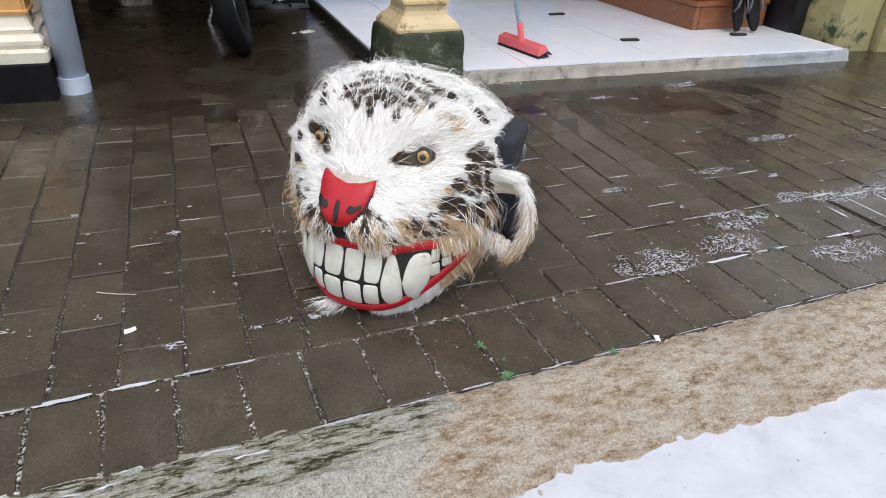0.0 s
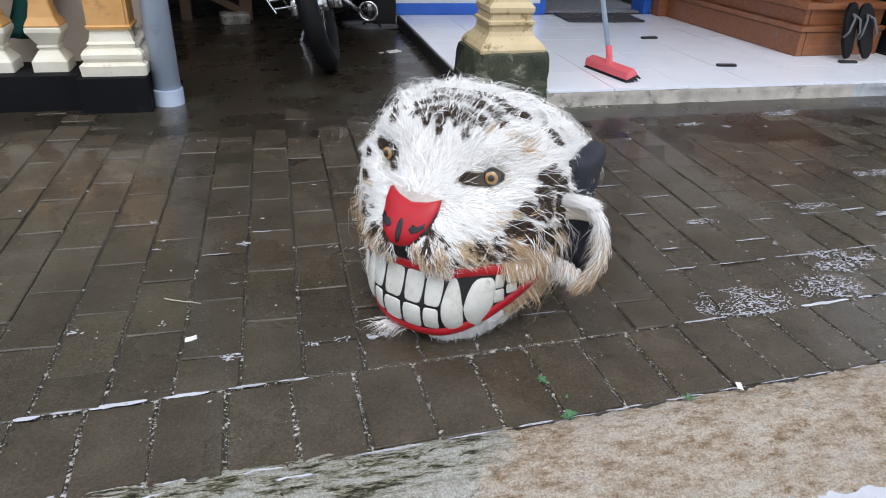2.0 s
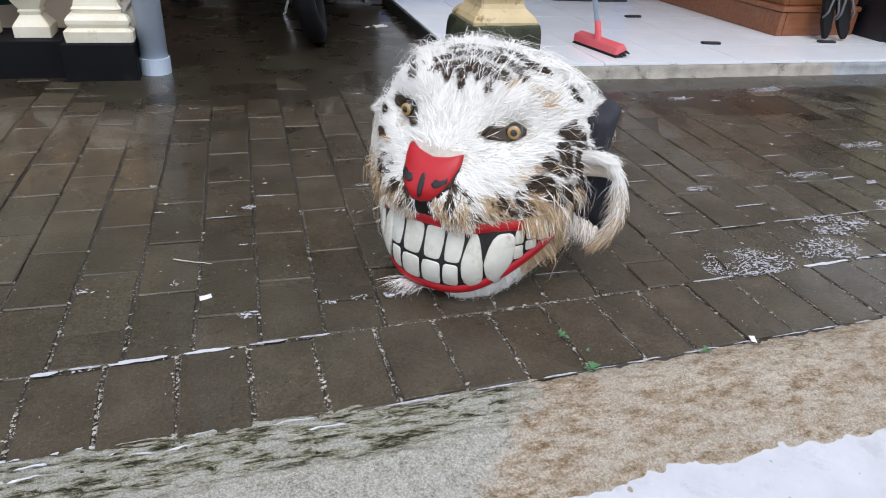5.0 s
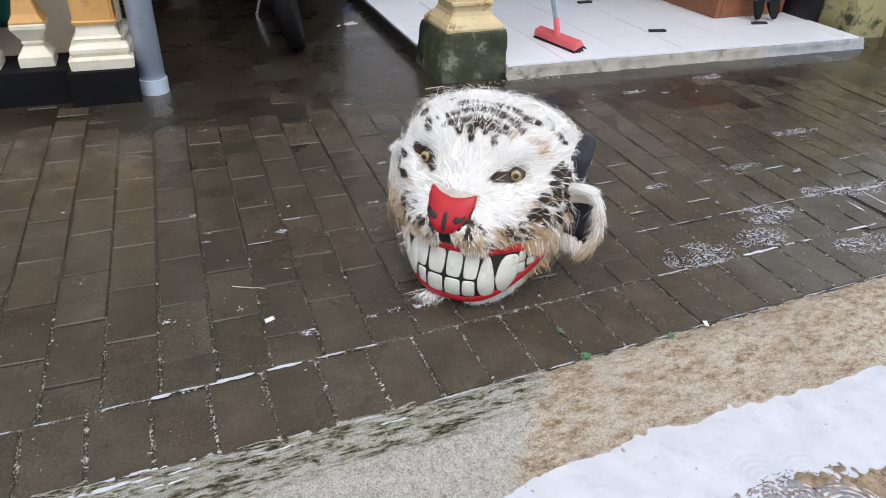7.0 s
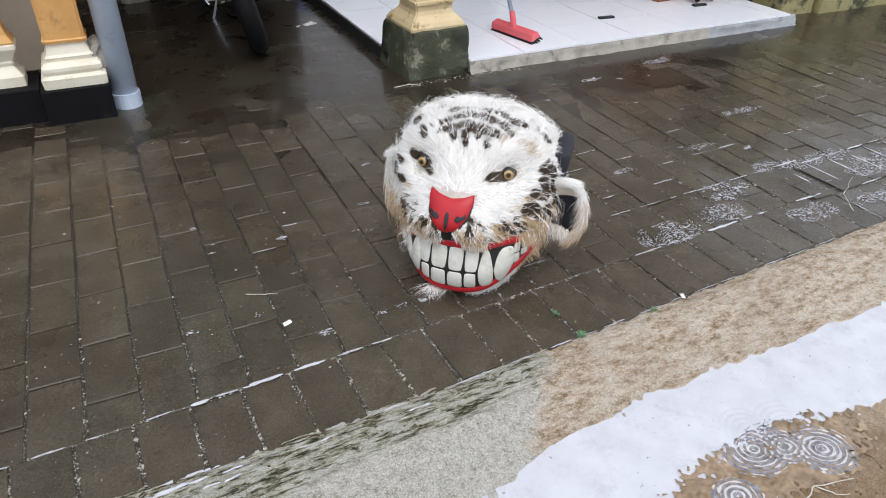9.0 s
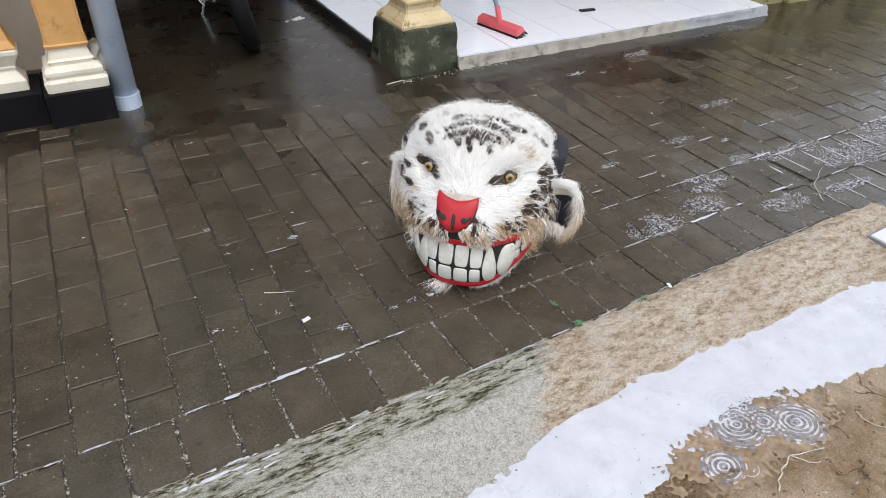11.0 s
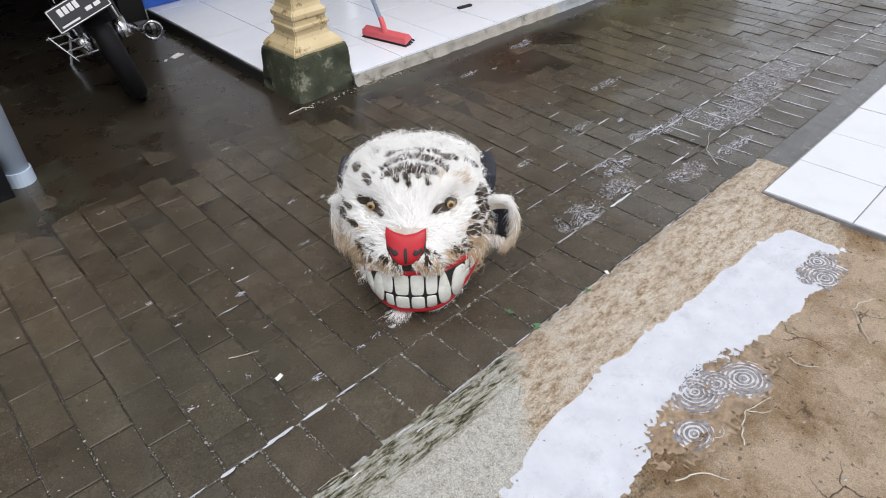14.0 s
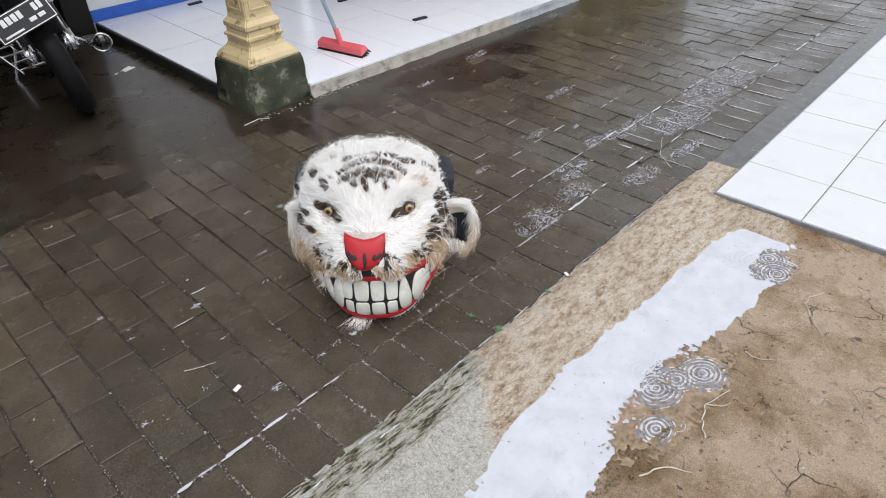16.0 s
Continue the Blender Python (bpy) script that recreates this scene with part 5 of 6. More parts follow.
for s in (-1, 1):
    patch("nostril", [(NOSE_X + s * x, z) for x, z in ((0.017, 0.236), (0.022, 0.245), (0.031, 0.243), (0.042, 0.249), (0.043, 0.242), (0.033, 0.235), (0.024, 0.231))], M_BLACK, nose, "black nostril", puff=0.0008, lift=0.0150, n=4)

for s in (-1, 1):
    rim = patch("eye_rim", [(s * x, z) for x, z in ((0.062, 0.309), (0.076, 0.320), (0.092, 0.327), (0.107, 0.328), (0.118, 0.320), (0.117, 0.310), (0.106, 0.303), (0.084, 0.302), (0.068, 0.304))], M_HIDE_DARK, mask, "black skin round the eye", puff=0.004, lift=0.002, n=6)
    c = front(s * 0.099, 0.316, 0.004)
    ball = bmesh.new()
    bmesh.ops.create_uvsphere(ball, u_segments=24, v_segments=14, radius=0.0155, matrix=Matrix.Translation(c))
    eye = part("eye", ball, M_EYE, mask, "black glass eye with an amber iris", True)
    fwd = Vector((s * 0.25, -1, 0.10)).normalized()
    turn = fwd.to_track_quat("Z", "Y").to_matrix().to_4x4()
    iris = bmesh.new()
    prof = [(0.0112, 0.0113), (0.0108, 0.0128), (0.0065, 0.0144), (0.0055, 0.0142)]
    rings = [[iris.verts.new((r * math.cos(2 * math.pi * i / 28), r * math.sin(2 * math.pi * i / 28), h)) for i in range(28)] for r, h in prof]
    for a, b in zip(rings, rings[1:]):
        for i in range(28):
            iris.faces.new((a[i], a[(i + 1) % 28], b[(i + 1) % 28], b[i]))
    iris.transform(Matrix.Translation(c) @ turn)
    part("iris", iris, M_AMBER, eye, "amber iris ring", True)


def ear(s):
    """A cupped ear: a white-furred rim that arches out of the cheek and hangs down, pale hide under the arch, a black hollow inside."""
    wide = 1.0 if s > 0 else 0.42

    def at(x, y, z):
        return Vector((s * (0.186 + (x - 0.186) * wide), y, z if s > 0 else z + 0.008))

    rim = [at(*p) for p in ((0.185, 0.082, 0.262), (0.215, 0.082, 0.272), (0.246, 0.084, 0.268), (0.266, 0.086, 0.244), (0.277, 0.086, 0.210), (0.279, 0.084, 0.175), (0.272, 0.080, 0.145), (0.258, 0.078, 0.122))]
    hollow = bmesh.new()
    rows = []
    for k, p in enumerate(rim):
        inner = at(0.180, 0.085, 0.258 - 0.016 * k)
        rows.append([hollow.verts.new(inner.lerp(p, u) + Vector((0, 0.030 * math.sin(math.pi * u), 0))) for u in np.linspace(0, 1, 9)])
    for a, b in zip(rows, rows[1:]):
        for i in range(8):
            hollow.faces.new((a[i], a[i + 1], b[i + 1], b[i]))
    bmesh.ops.recalc_face_normals(hollow, faces=hollow.faces[:])
    bmesh.ops.solidify(hollow, geom=hollow.faces[:], thickness=0.005)
    e = part("ear", hollow, M_FABRIC, mask, "cupped black cloth ear", True)
    lining = bmesh.new()
    rows = []
    for v in np.linspace(0, 1, 5):
        rows.append([lining.verts.new(at(0.186 + 0.072 * u, 0.080 + 0.010 * math.sin(math.pi * u), 0.262 + 0.004 * u - (0.036 - 0.010 * u) * v)) for u in np.linspace(0, 1, 9)])
    for a, b in zip(rows, rows[1:]):
        for i in range(8):
            lining.faces.new((a[i], a[i + 1], b[i + 1], b[i]))
    bmesh.ops.recalc_face_normals(lining, faces=lining.faces[:])
    bmesh.ops.solidify(lining, geom=lining.faces[:], thickness=0.004)
    part("ear_lining", lining, M_LINING, e, "pale beige hide under the ear's arch", True)
    part("ear_rim", tube(rim, [0.006, 0.008, 0.008, 0.009, 0.010, 0.010, 0.008, 0.004], 10), M_HIDE, e, "white hide rim of the ear", True)
    rng = random.Random(11)
    vs, fs, vt, ft = [], [], [], []
    for _ in range(2900):
        k = rng.uniform(0, len(rim) - 1.01)
        p, q = rim[int(k)], rim[int(k) + 1]
        root, along = p.lerp(q, k % 1), (q - p).normalized()
        out = Vector((s * rng.gauss(0.4, 0.8), -abs(rng.gauss(0, 0.8)) + 0.3, rng.gauss(0.1, 0.6))).normalized()
        out = (out - along * out.dot(along)).normalized()
        way = (along + Vector((rng.gauss(0, 0.16), rng.gauss(0, 0.16), rng.gauss(-0.1, 0.16)))).normalized()
        target = (vt, ft) if k > 3.4 and rng.random() < 0.22 * (k - 2.4) else (vs, fs)
        if k > 2.5:
            way = (way + Vector((-s * abs(rng.gauss(0, 0.30)), 0, 0))).normalized()
        strand(*target, root + out * rng.uniform(0.004, 0.010), way, out, rng.uniform(0.018, 0.034) * (1 + 0.6 * (k > 3)), rng.uniform(0.0008, 0.0016), 0.15, rng.uniform(-0.12, 0.12), rng)
    for _ in range(620):
        u = rng.random()
        root = at(0.182 + 0.066 * u, 0.076 + rng.uniform(-0.004, 0.010), 0.158 - 0.022 * u + rng.uniform(-0.010, 0.006))
        strand(*((vs, fs) if rng.random() < 0.7 else (vt, ft)), root, Vector((s * rng.gauss(0.1, 0.2), rng.gauss(-0.05, 0.15), -1)).normalized(), Vector((s * 0.4, -0.9, 0.1)).normalized(), rng.uniform(0.022, 0.046), rng.uniform(0.0008, 0.0015), 0.12, rng.uniform(-0.15, 0.15), rng)
    tagged(raw("ear_fringe", vs, fs, M_FUR, e, "long pale hair fringe"), kind="stuff")
    tagged(raw("ear_tip_hair", vt, ft, M_FUR_TAN, e, "tan hair at the ear's tip"), kind="stuff")
    bk = roughen(box(-0.022, 0.022, -0.065, 0.065, -0.060, 0.060, 0.020, 3), 0.006, 30, 1)
    bk.transform(pose(s * (0.196 if s > 0 else 0.184), 0.180, 0.270, 0, s * 10, 0))
    part("ear_root", bk, M_FABRIC, e, "", True)


ear(1)
ear(-1)


def beard():
    rng = random.Random(3)
    vs, fs = [], []
    for _ in range(110):
        x = -0.035 + rng.gauss(0, 0.014)
        strand(vs, fs, Vector((x, -0.075 + rng.uniform(-0.01, 0.01), 0.014)), Vector((-0.25 + rng.gauss(0, 0.3), -1, -0.05)).normalized(), Vector((0, 0, 1)), rng.uniform(0.03, 0.075), 0.0013, 0.3, rng.uniform(-0.4, 0.4), rng)
    for v in vs:
        v.z = max(v.z, 0.003)
    tagged(raw("beard", vs, fs, M_FUR, mask, "wet white beard tuft on the pavers"), kind="stuff")


beard()

# ---- small things on the ground ----


def chip(x, y, z, size, material, label, name="paper_scrap", a=0.0):
    bm = roughen(box(-size, size, -size * 0.55, size * 0.55, 0, size * 0.3, size * 0.1, 1), size * 0.25, 80, 1)
    ob = tagged(part(name, bm, material), label, "scrap", "scraps on the ground")
    ob.matrix_world = pose(x, y, z, 0, 0, a)


chip(-0.599, 0.326, 0.002, 0.011, M_CHIP, "small white plastic scrap on wet pavers", a=15)
chip(0.319, 0.014, 0.004, 0.009, M_CHIP, "small white plastic scrap in a paver joint", a=70)
chip(0.165, 2.645, 0.001, 0.034, M_CHIP, "crumpled white paper scrap on the wet drive", a=20)
chip(0.10, 2.63, 0.001, 0.014, M_CHIP, "torn white paper scrap on the wet drive", a=50)


def weed(x, y, z, n, size):
    root = thing("weed", "small green weed sprouting from a paver joint", "weed", pose(x, y, z), "weeds in the joints")
    rng = random.Random(int(1000 * x) + 77)
    for i in range(n):
        a, l = rng.uniform(0, 2 * math.pi), size * rng.uniform(0.6, 1.2)
        bm = bmesh.new()
        tip = []
        for k, w in ((0.0, 0.05), (0.35, 0.26), (0.7, 0.24), (1.0, 0.02)):
            tip.append([bm.verts.new((l * k, s * w * l * 0.8, 0.004 + l * (0.7 * k - 0.5 * k * k) + (0.05 * l if s == 0 else 0.09 * l * (w > 0.1)))) for s in (-1, 0, 1)])
        for p, q in zip(tip, tip[1:]):
            for i2 in range(2):
                bm.faces.new((p[i2], p[i2 + 1], q[i2 + 1], q[i2]))
        bm.transform(pose(0, 0, 0, 0, 0, math.degrees(a)))
        part("leaf", bm, M_LEAF, root, "", True)


weed(0.0, 0.0, 0.0, 13, 0.014)
weed(-0.008, 0.092, 0.0, 8, 0.011)
weed(0.215, 0.004, 0.0, 7, 0.010)
weed(0.012, 0.045, 0.0, 3, 0.008)


def twig(points, r, label, name="twig"):
    rough = [Vector(p) for p in points]
    pts = []
    for a, b in zip(rough, rough[1:]):
        for k in range(5):
            p = a.lerp(b, k / 5)
            d = noise.noise_vector(p * 40) * 0.006
            pts.append(p + Vector((d.x, d.y, 0)))
    pts.append(rough[-1])
    tagged(part(name, tube(pts, [r * 0.75 * (1 - 0.5 * i / len(pts)) * (0.75 + 0.5 * abs(noise.noise(p * 90))) for i, p in enumerate(pts)], 6), M_TWIG, None, "", True), label, "twig", "twigs on the apron")


def lie(x, y):
    return (x, y, ground_height(x, y) + 0.003)


# raised pale lines that follow the white edges of cracks in the apron
twig([lie(0.054, -0.562), lie(0.101, -0.53), lie(0.148, -0.519), lie(0.226, -0.536)], 0.0032, "pale edge of a crack in the brown apron")
twig([lie(0.148, -0.519), lie(0.165, -0.545), lie(0.19, -0.556)], 0.0024, "pale edge of a crack in the brown apron")
twig([lie(-0.13, -0.511), lie(-0.10, -0.522), lie(-0.069, -0.543), lie(-0.049, -0.585)], 0.004, "pale edge of a crack in the brown apron")
twig([lie(0.755, -0.555), lie(0.70, -0.535), lie(0.672, -0.538), lie(0.615, -0.579), lie(0.567, -0.625)], 0.0028, "pale edge of a crack in the brown apron")
twig([lie(0.38, -0.503), lie(0.371, -0.523), lie(0.385, -0.55), lie(0.40, -0.568)], 0.0026, "pale edge of a crack in the brown apron")
twig([(-0.66, 0.475, 0.003), (-0.62, 0.455, 0.004), (-0.59, 0.445, 0.003)], 0.0022, "thin pale straw on wet pavers")
twig([(0.22, 1.62, 0.004), (0.29, 1.63, 0.006), (0.33, 1.60, 0.004)], 0.004, "dry twig by the column plinth")
twig([(1.10, 0.12, 0.006), (1.16, 0.20, 0.008), (1.30, 0.27, 0.006)], 0.0022, "long pale straw on wet pavers")


rng = random.Random(8)
GT = Matrix.Rotation(radians(GRID_TURN), 4, "Z")
SOLDIER = 0.197
PW, PL, GAP = 0.105, 0.193, 0.0050
FIELD = 0.190  # length of a paver in the field courses
SKEW = 0.05


def grit():
    """Sand grains and splinters strewn over the pavers and the apron."""
    rng = random.Random(21)
    vs, fs = [], []
    for count in range(11500):
        if count > 2200:
            i, w = rng.randint(-15, 24), rng.gauss(0, 0.0030)
            if rng.random() < 0.45:
                u, v = PW * i + w, rng.uniform(0.0, SOLDIER)
            elif rng.random() < 0.75:
                v = SOLDIER + abs(rng.gauss(0, 0.30))
                u = PW * (i + 0.42) + w * 0.8 + SKEW * (v - 0.62)
            else:
                u, v = rng.uniform(-1.5, 2.5), SOLDIER + w
            x, y, _ = GT @ Vector((u, v, 0))
            z = -0.0015
        elif rng.random() < 0.75:
            x, y, z = rng.uniform(-1.6, 3.2), abs(rng.gauss(0, 0.9)), 0.0022
            if y > 1.6 and (x > 0.3 or x < -0.8):
                continue
        else:
            x, y = rng.uniform(-0.5, 1.1), rng.uniform(-0.95, -0.02)
            z = ground_height(x, y)
            if z < WATER_Z + 0.001:
                continue
        s = rng.uniform(0.0005, 0.0015) * (2.4 if rng.random() < 0.08 else 1)
        if y < -0.35 and rng.random() < 0.14:
            s = rng.uniform(0.002, 0.0045)
        if count < 90:
            x, y, z, s = rng.uniform(0.28, 0.95), 1.64 - abs(rng.gauss(0, 0.02)), 0.002, rng.uniform(0.0018, 0.0045)
        b = len(vs)
        k = rng.uniform(1.0, 2.2)
        a = rng.uniform(0, 3.14)
        for dx, dy, dz in ((-1, 0, 0), (0, -1, 0), (1, 0, 0), (0, 1, 0), (0, 0, 0.8)):
            dx *= k
            vs.append((x + s * (dx * math.cos(a) - dy * math.sin(a)), y + s * (dx * math.sin(a) + dy * math.cos(a)), z + s * dz))
        fs += [(b, b + 1, b + 4), (b + 1, b + 2, b + 4), (b + 2, b + 3, b + 4), (b + 3, b, b + 4)]
    tagged(raw("grit", vs, fs, M_PEBBLE), "pale wet sand grains strewn over pavers and apron", "grit", "", "stuff")


grit()
paving = thing("paving", "dark wet concrete pavers laid in courses", "paving", GT, kind="structure")


def joint_pool(u0, u1, v, w):
    if u1 - u0 > 0.13:
        at = u0
        while at < u1 - 0.02:
            step = rng.uniform(0.03, 0.11)
            joint_pool(at, min(u1, at + step), v + rng.uniform(-0.001, 0.001), w * rng.uniform(0.5, 1.1))
            at += step + rng.uniform(0.004, 0.05)
        return
    bm = bmesh.new()
    n = max(3, int((u1 - u0) / 0.006))
    a, b = [], []
    for i in range(n + 1):
        u = u0 + (u1 - u0) * i / n
        k = w * (0.35 + 0.65 * max(0.0, math.sin(math.pi * i / n)) ** 0.4) * (1 + 0.5 * noise.noise(Vector((u * 60, v * 9, 1))))
        vv = v + 0.0022 * noise.noise(Vector((u * 38, v * 7, 6)))
        a.append(bm.verts.new((u, vv - k, 0.0012)))
        b.append(bm.verts.new((u, vv + k * 0.8, 0.0012)))
    for i in range(n):
        bm.faces.new((a[i], a[i + 1], b[i + 1], b[i]))
    # the pale material stands in for the sky's glint on the water
    part("joint_water", bm, M_WATER if w > 0.0036 else M_CREST, paving, "thin line of rain water in a joint, sky glint as its colour")


for u0, u1, w in ((-0.92, -0.74, 0.0042), (-0.73, -0.645, 0.005), (-0.62, -0.55, 0.0045), (-0.52, -0.46, 0.003), (-0.44, -0.39, 0.0025), (0.34, 0.44, 0.003), (0.46, 0.60, 0.0045), (0.62, 0.74, 0.005), (0.80, 0.86, 0.004), (-1.3, -1.0, 0.003), (1.0, 1.12, 0.004)):
    joint_pool(u0, u1, SOLDIER, w)


# ---- tiled step beside the kerb ----
side_floor = plain("side_floor", box(1.03, 8.2, -1.6, -0.083, -0.05, 0.012), M_GROUT, "wet white tiled floor beside the drive", "floor")
side_floor.matrix_world = Matrix.Translation((1.03, -0.083, 0)) @ Matrix.Rotation(radians(3.0), 4, "Z") @ Matrix.Translation((-1.03, 0.083, 0))
plain("cement_margin", roughen(box(1.0, 8.2, -0.079, 0.075, -0.05, -0.003, 0.002), 0.0015, 14, 6), M_MARGIN, "dark wet cement strip between pavers and tiles", "margin").matrix_world = side_floor.matrix_world

tile_me = {}


def shared_box(key, sx, sy, h, bevel, material):
    if key not in tile_me:
        bm = box(-sx / 2, sx / 2, -sy / 2, sy / 2, -h, 0, bevel, 1)
        me = bpy.data.meshes.new(key)
        bm.to_mesh(me)
        bm.free()
        me.materials.append(material)
        tile_me[key] = me
    return tile_me[key]


def lay(name, me, parent, m):
    ob = new(name, me)
    ob.parent = parent
    ob.matrix_local = m
    return ob


SIDE = 0.285
for i in range(14):
    for j in range(5):
        lay("tile", shared_box("side_tile", SIDE - 0.004, SIDE - 0.004, 0.012, 0.0015, M_TILE_WET), side_floor, Matrix.Translation((1.034 + SIDE * (i + 0.5), -0.087 - SIDE * (j + 0.5), 0.016 + rng.uniform(-0.0006, 0.0006))))

x_lines = [TX0 + 0.002, 0.60, 0.88, 1.205, 1.53, 1.855, 2.18, 2.505, TX1]
y_lines = [TY0 - 0.006, 1.955, 2.28, 2.605, 2.93, 3.255, WALL_Y - 0.014]
for a, b in zip(x_lines, x_lines[1:]):
    for c, d in zip(y_lines, y_lines[1:]):
        if b < 0.61 and d < 2.0:
            continue
        lay("tile", shared_box(f"tile_{b - a:.3f}_{d - c:.3f}", b - a - 0.004, d - c - 0.004, 0.010, 0.0004, M_TILE), terrace, Matrix.Translation(((a + b) / 2, (c + d) / 2, TZ + rng.uniform(-0.0004, 0.0004))))

# ---- pavers ----



def paver_mesh(key, sx, sy, seed):
    r = random.Random(seed)
    bm = box(-sx / 2, sx / 2, -sy / 2, sy / 2, -0.03, 0, 0.0024, 1)
    for v in bm.verts:
        if v.co.z > -0.01:
            v.co += Vector((r.uniform(-1, 1), r.uniform(-1, 1), r.uniform(-0.5, 0.5))) * 0.0011
    me = bpy.data.meshes.new(key)
    bm.to_mesh(me)
    bm.free()
    me.materials.append(M_PAVER)
    return me


full = [paver_mesh("paver", PW - GAP, PL - GAP, k) for k in range(6)]
half = [paver_mesh("half_paver", PW - GAP, PL / 2 - GAP, 50 + k) for k in range(3)]
rest_v, rest_f = [], []
template = {me.name: ([v.co.copy() for v in me.vertices], [tuple(p.vertices) for p in me.polygons]) for me in full + half}


def put_paver(me, u, v, near):
    m = pose(u + rng.uniform(-0.0012, 0.0012), v + rng.uniform(-0.0015, 0.0015), rng.uniform(-0.0022, 0.0016), rng.gauss(0, 0.45), rng.gauss(0, 0.6), rng.gauss(0, 0.35))
    if v > SOLDIER and not (u > 1.25 and v < SOLDIER + PL):
        m = Matrix.Translation((SKEW * (v - 0.62), 0, 0)) @ m @ pose(0, 0, 0, 0, 0, -math.degrees(SKEW))
    if near:
        lay("paver", me, paving, m)
        return
    vs, fs = template[me.name]
    base = len(rest_v)
    rest_v.extend(m @ c for c in vs)
    rest_f.extend(tuple(base + k for k in f) for f in fs)


ends = []
for i in range(-34, 62):
    put_at = PW * (i + 0.5)
    put_field = PW * (i + 0.92)
    v = SOLDIER - (0.022 if put_at > 1.1 else 0.0)
    courses = [(put_at, v - PL / 2, full)]
    if put_at > 1.25:
        courses.append((put_at, v + PL / 2, full))
        v += PL
    if i % 2 == 0:
        courses.append((put_field, v + FIELD / 4, half))
        v += FIELD / 2
    while v < 4.6:
        courses.append((put_field, v + FIELD / 2, full))
        ends.append((put_field + SKEW * (v - 0.62), v))
        v += FIELD
    for u, v, kinds in courses:
        p = GT @ Vector((u, v, 0))
        if p.x > TX0 - 0.02 and p.y > TY0 + 0.05 and p.x < 2.7 or p.x > 2.7 and p.y > 1.72 or p.x < -1.0 and p.y > 1.9:
            continue
        near = -1.15 < u < 1.15 and v < 1.45
        put_paver(rng.choice(kinds), u, v, near)
tagged(raw("far_pavers", rest_v, rest_f, M_PAVER, paving), kind="stuff")

# rain water standing in end joints here and there, its sky reflection put into the colour
for u, v in ends:
    if -1.0 < u < 2.2 and v < 1.05 and rng.random() < (0.13 if u < 0.4 else 0.30):
        joint_pool(u - 0.045, u + rng.uniform(-0.005, 0.045), v, rng.uniform(0.0015, 0.0034))


def cross_pool(u, v0, v1, w):
    bm = bmesh.new()
    n = 12
    a, b = [], []
    for i in range(n + 1):
        v = v0 + (v1 - v0) * i / n
        k = w * (0.3 + 0.7 * max(0.0, math.sin(math.pi * i / n)) ** 0.5) * (1 + 0.7 * noise.noise(Vector((u * 30, v * 60, 1))))
        a.append(bm.verts.new((u - k, v, 0.0014)))
        b.append(bm.verts.new((u + k, v, 0.0014)))
    for i in range(n):
        bm.faces.new((a[i], b[i], b[i + 1], a[i + 1]))
    part("joint_water", bm, M_WATER, paving, "thin line of rain water in a joint, sky glint as its colour")


for i in range(11, 44):
    for row in (0, 1):
        if rng.random() < 0.85:
            cross_pool(PW * i, SOLDIER - 0.022 + PL * (row - 1) + rng.uniform(0.01, 0.04), SOLDIER - 0.022 + PL * row - rng.uniform(0.01, 0.05), rng.uniform(0.0018, 0.0036))
for u0, u1, row in ((1.25, 1.7, 1), (1.8, 2.6, 1), (1.3, 1.9, 0), (2.0, 3.0, 0), (0.42, 0.9, 1), (0.92, 1.25, 1), (0.95, 1.2, 2), (1.4, 1.6, 2)):
    joint_pool(u0, u1, SOLDIER - (0.022 if u0 > 1.1 else 0.0) + PL * row, 0.004)


crest_v, crest_f = [], []
pool_v, pool_f = [], []


def rain_film(cx, cy, rx, ry, seed, share=0.13, cell=0.0017, z=0.0026, verts=crest_v, faces=crest_f):
    """Broken crests where rain beats on a thin film of water, their glint or dark reflection given by colour: the
    ridges of a noise inside an uneven patch.
    """
    nx, ny = int(2 * rx / cell), int(2 * ry / cell)
    for i in range(nx):
        for j in range(ny):
            x, y = cx - rx + i * cell, cy - ry + j * cell
            fall = 1 - ((x - cx) / rx) ** 2 - ((y - cy) / ry) ** 2
            if fall <= 0:
                continue
            fall = fall ** 0.5 + 0.9 * noise.noise(Vector((x * 22, y * 30, seed))) - 0.35
            if fall <= 0:
                continue
            ridge = abs(noise.noise(Vector((x * 66, y * 125, seed * 2.7)) + noise.noise_vector(Vector((x * 40, y * 40, seed))) * 0.7))
            if ridge > share * min(1.0, fall * 1.6):
                continue
            h = z + 0.0004 + (0.085 - ridge) * 0.02
            b = len(verts)
            c = cell * 0.56
            verts.extend(((x - c, y - c, z), (x + c, y - c, z), (x + c, y + c, z), (x - c, y + c, z), (x, y, h)))
            faces.extend(((b, b + 1, b + 4), (b + 1, b + 2, b + 4), (b + 2, b + 3, b + 4), (b + 3, b, b + 4)))


for k, (cx, cy, rx, ry) in enumerate(((0.50, 0.26, 0.14, 0.055), (0.72, 0.28, 0.10, 0.05), (0.84, 0.38, 0.10, 0.06), (0.98, 0.17, 0.12, 0.05), (1.10, 0.45, 0.09, 0.035), (1.32, 0.42, 0.20, 0.05), (1.55, 0.30, 0.25, 0.09), (1.95, 0.36, 0.30, 0.11), (1.25, 0.15, 0.16, 0.03), (1.05, 1.38, 0.07, 0.02), (1.5, 1.46, 0.09, 0.025), (0.64, 0.62, 0.06, 0.02), (1.0, 0.66, 0.09, 0.02), (1.4, 0.85, 0.12, 0.025))):
    rain_film(cx, cy, rx, ry, 3.7 + k, 0.115 if cx < 1.3 else 0.10)
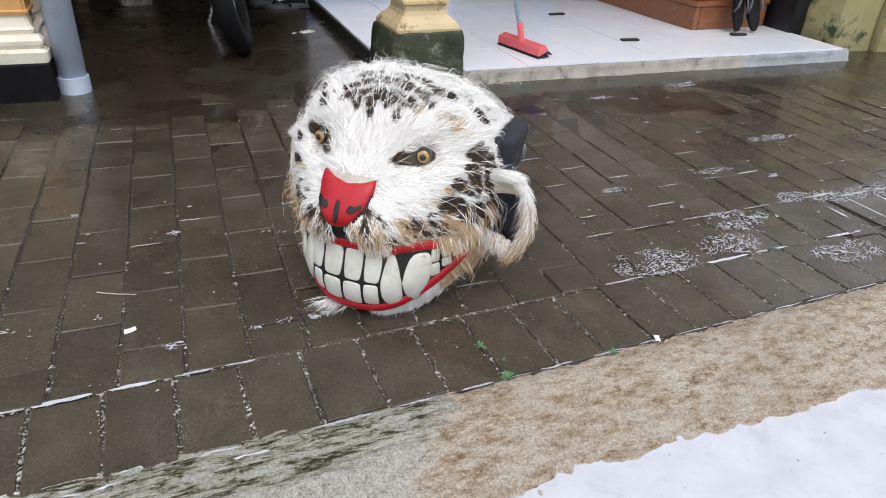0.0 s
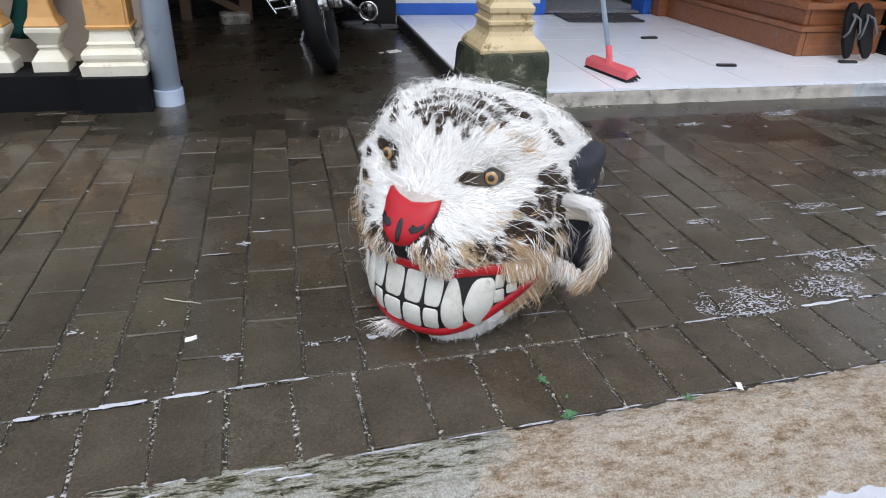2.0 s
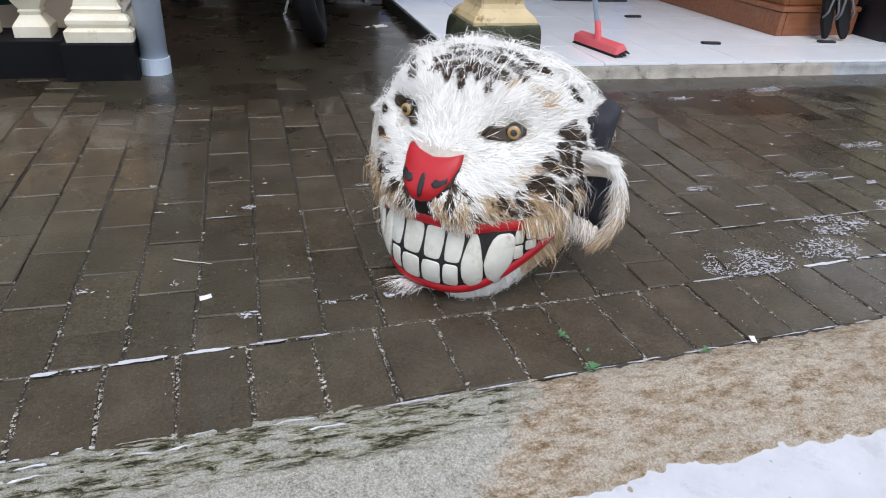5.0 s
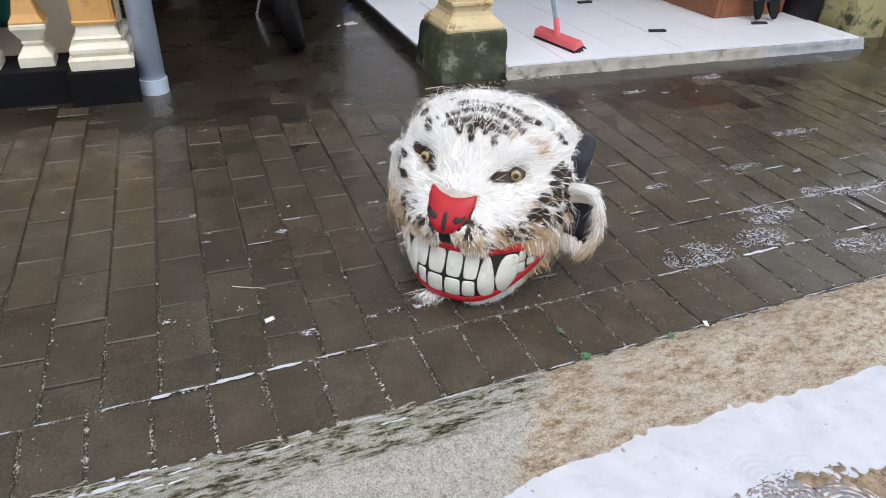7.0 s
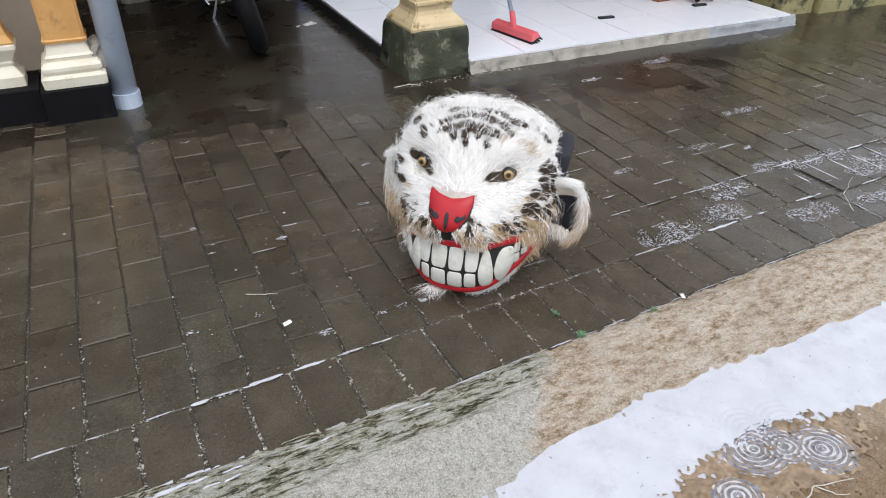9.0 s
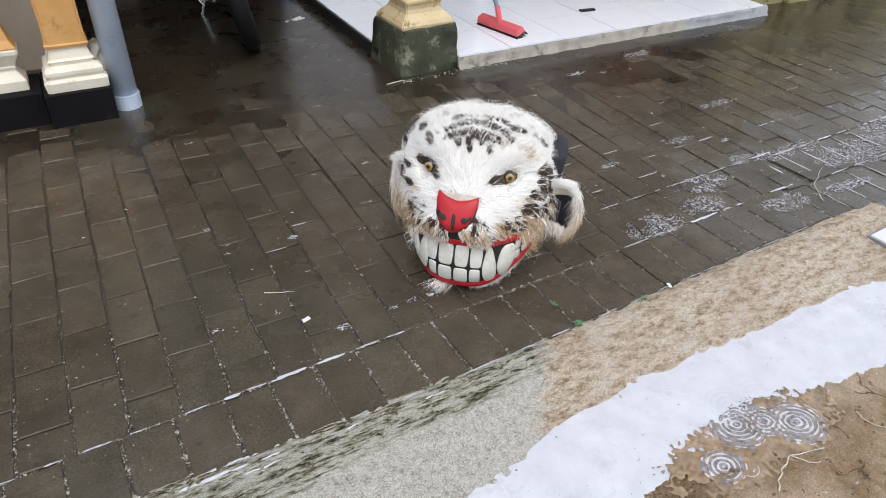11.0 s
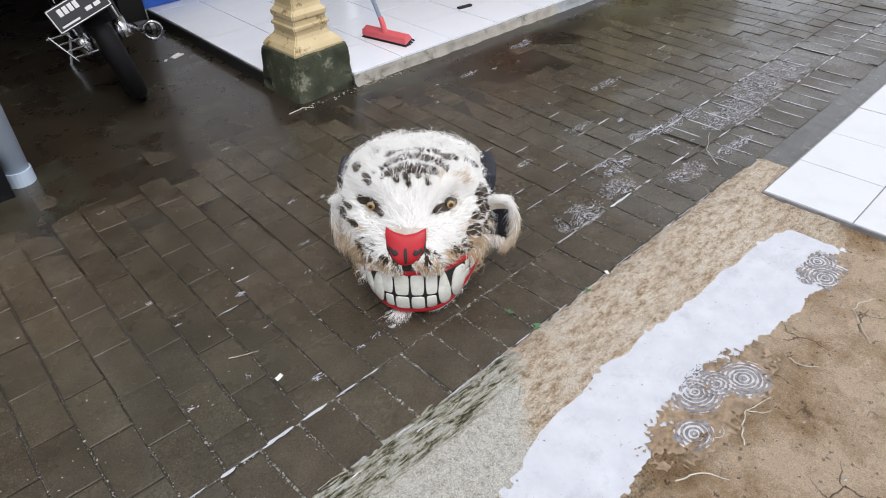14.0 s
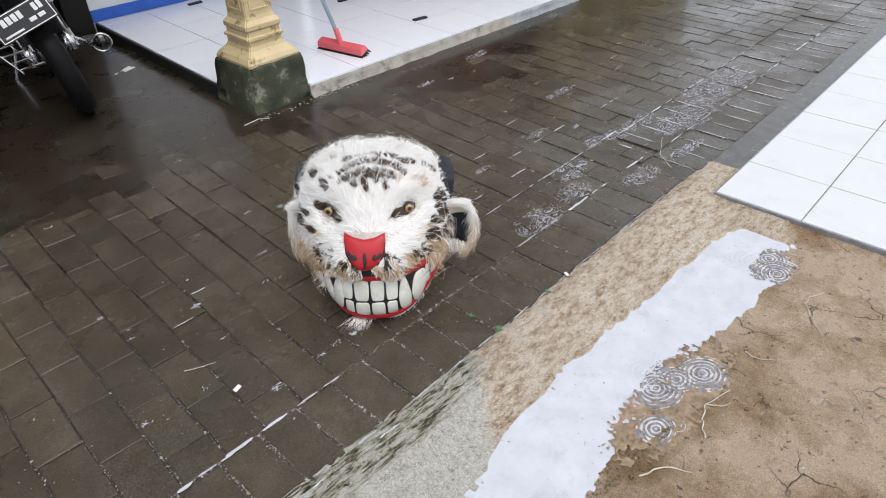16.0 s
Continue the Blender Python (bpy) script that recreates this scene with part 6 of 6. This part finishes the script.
spots = random.Random(44)
for k in range(70):
    cx, cy = spots.uniform(-0.9, 2.4), 0.25 + abs(spots.gauss(0, 0.75))
    if cy > 1.6 or math.hypot(cx + 0.02, cy - 0.45) < 0.27:
        continue
    rain_film(cx, cy, spots.uniform(0.010, 0.026), spots.uniform(0.006, 0.013), 61.0 + k * 1.3, 0.16, 0.0016)
tagged(raw("rain_splashes", crest_v, crest_f, M_CREST), "pale glints of broken rain ripples on wet pavers", "ripples", "", "stuff")
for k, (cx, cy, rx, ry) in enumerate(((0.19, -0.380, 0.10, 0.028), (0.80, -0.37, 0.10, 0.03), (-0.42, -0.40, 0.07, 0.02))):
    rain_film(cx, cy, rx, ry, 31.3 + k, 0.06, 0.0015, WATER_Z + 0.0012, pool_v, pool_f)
tagged(raw("puddle_ripples", pool_v, pool_f, M_RIPPLE), "dark reflection bands of broken ripples on the whitish puddle", "ripples", "", "stuff")

# wet lines along the kerb's joint and in its mortar's hollows, sky reflection as their colour
for u0, u1 in ((-0.34, 0.96),):
    joint_pool(u0, u1, 0.002, 0.0024)


def kerb_pool(x0, x1, y, w, slope):
    bm = bmesh.new()
    n = int((x1 - x0) / 0.006)
    a, b = [], []
    for i in range(n + 1):
        x = x0 + (x1 - x0) * i / n
        yy = y + slope * (x - x0) + 0.004 * noise.noise(Vector((x * 30, y * 50, 0)))
        k = w * max(0.0, math.sin(math.pi * i / n)) ** 0.4 * (0.6 + 0.8 * abs(noise.noise(Vector((x * 45, y * 70, 4)))))
        a.append(bm.verts.new((x, yy - k, max(ground_height(x, yy), ground_height(x, yy - k)) + 0.0012)))
        b.append(bm.verts.new((x, yy + k, max(ground_height(x, yy), ground_height(x, min(-0.001, yy + k))) + 0.0012)))
    for i in range(n):
        bm.faces.new((a[i], a[i + 1], b[i + 1], b[i]))
    tagged(part("kerb_water", bm, M_WATER), "thin rain water in a hollow of the mortar, sky glint as its colour", "water", "rain water on the kerb")


for x0, x1, y, w in ((-0.95, -0.80, -0.012, 0.005), (-0.79, -0.66, -0.010, 0.004), (-0.64, -0.55, -0.012, 0.003), (-0.98, -0.84, -0.036, 0.005), (-0.82, -0.70, -0.034, 0.003), (-0.68, -0.60, -0.040, 0.0025), (-0.90, -0.76, -0.056, 0.0025), (-0.52, -0.44, -0.020, 0.0022), (-0.46, -0.36, -0.045, 0.0022)):
    kerb_pool(x0, x1, y, w, 0.02)
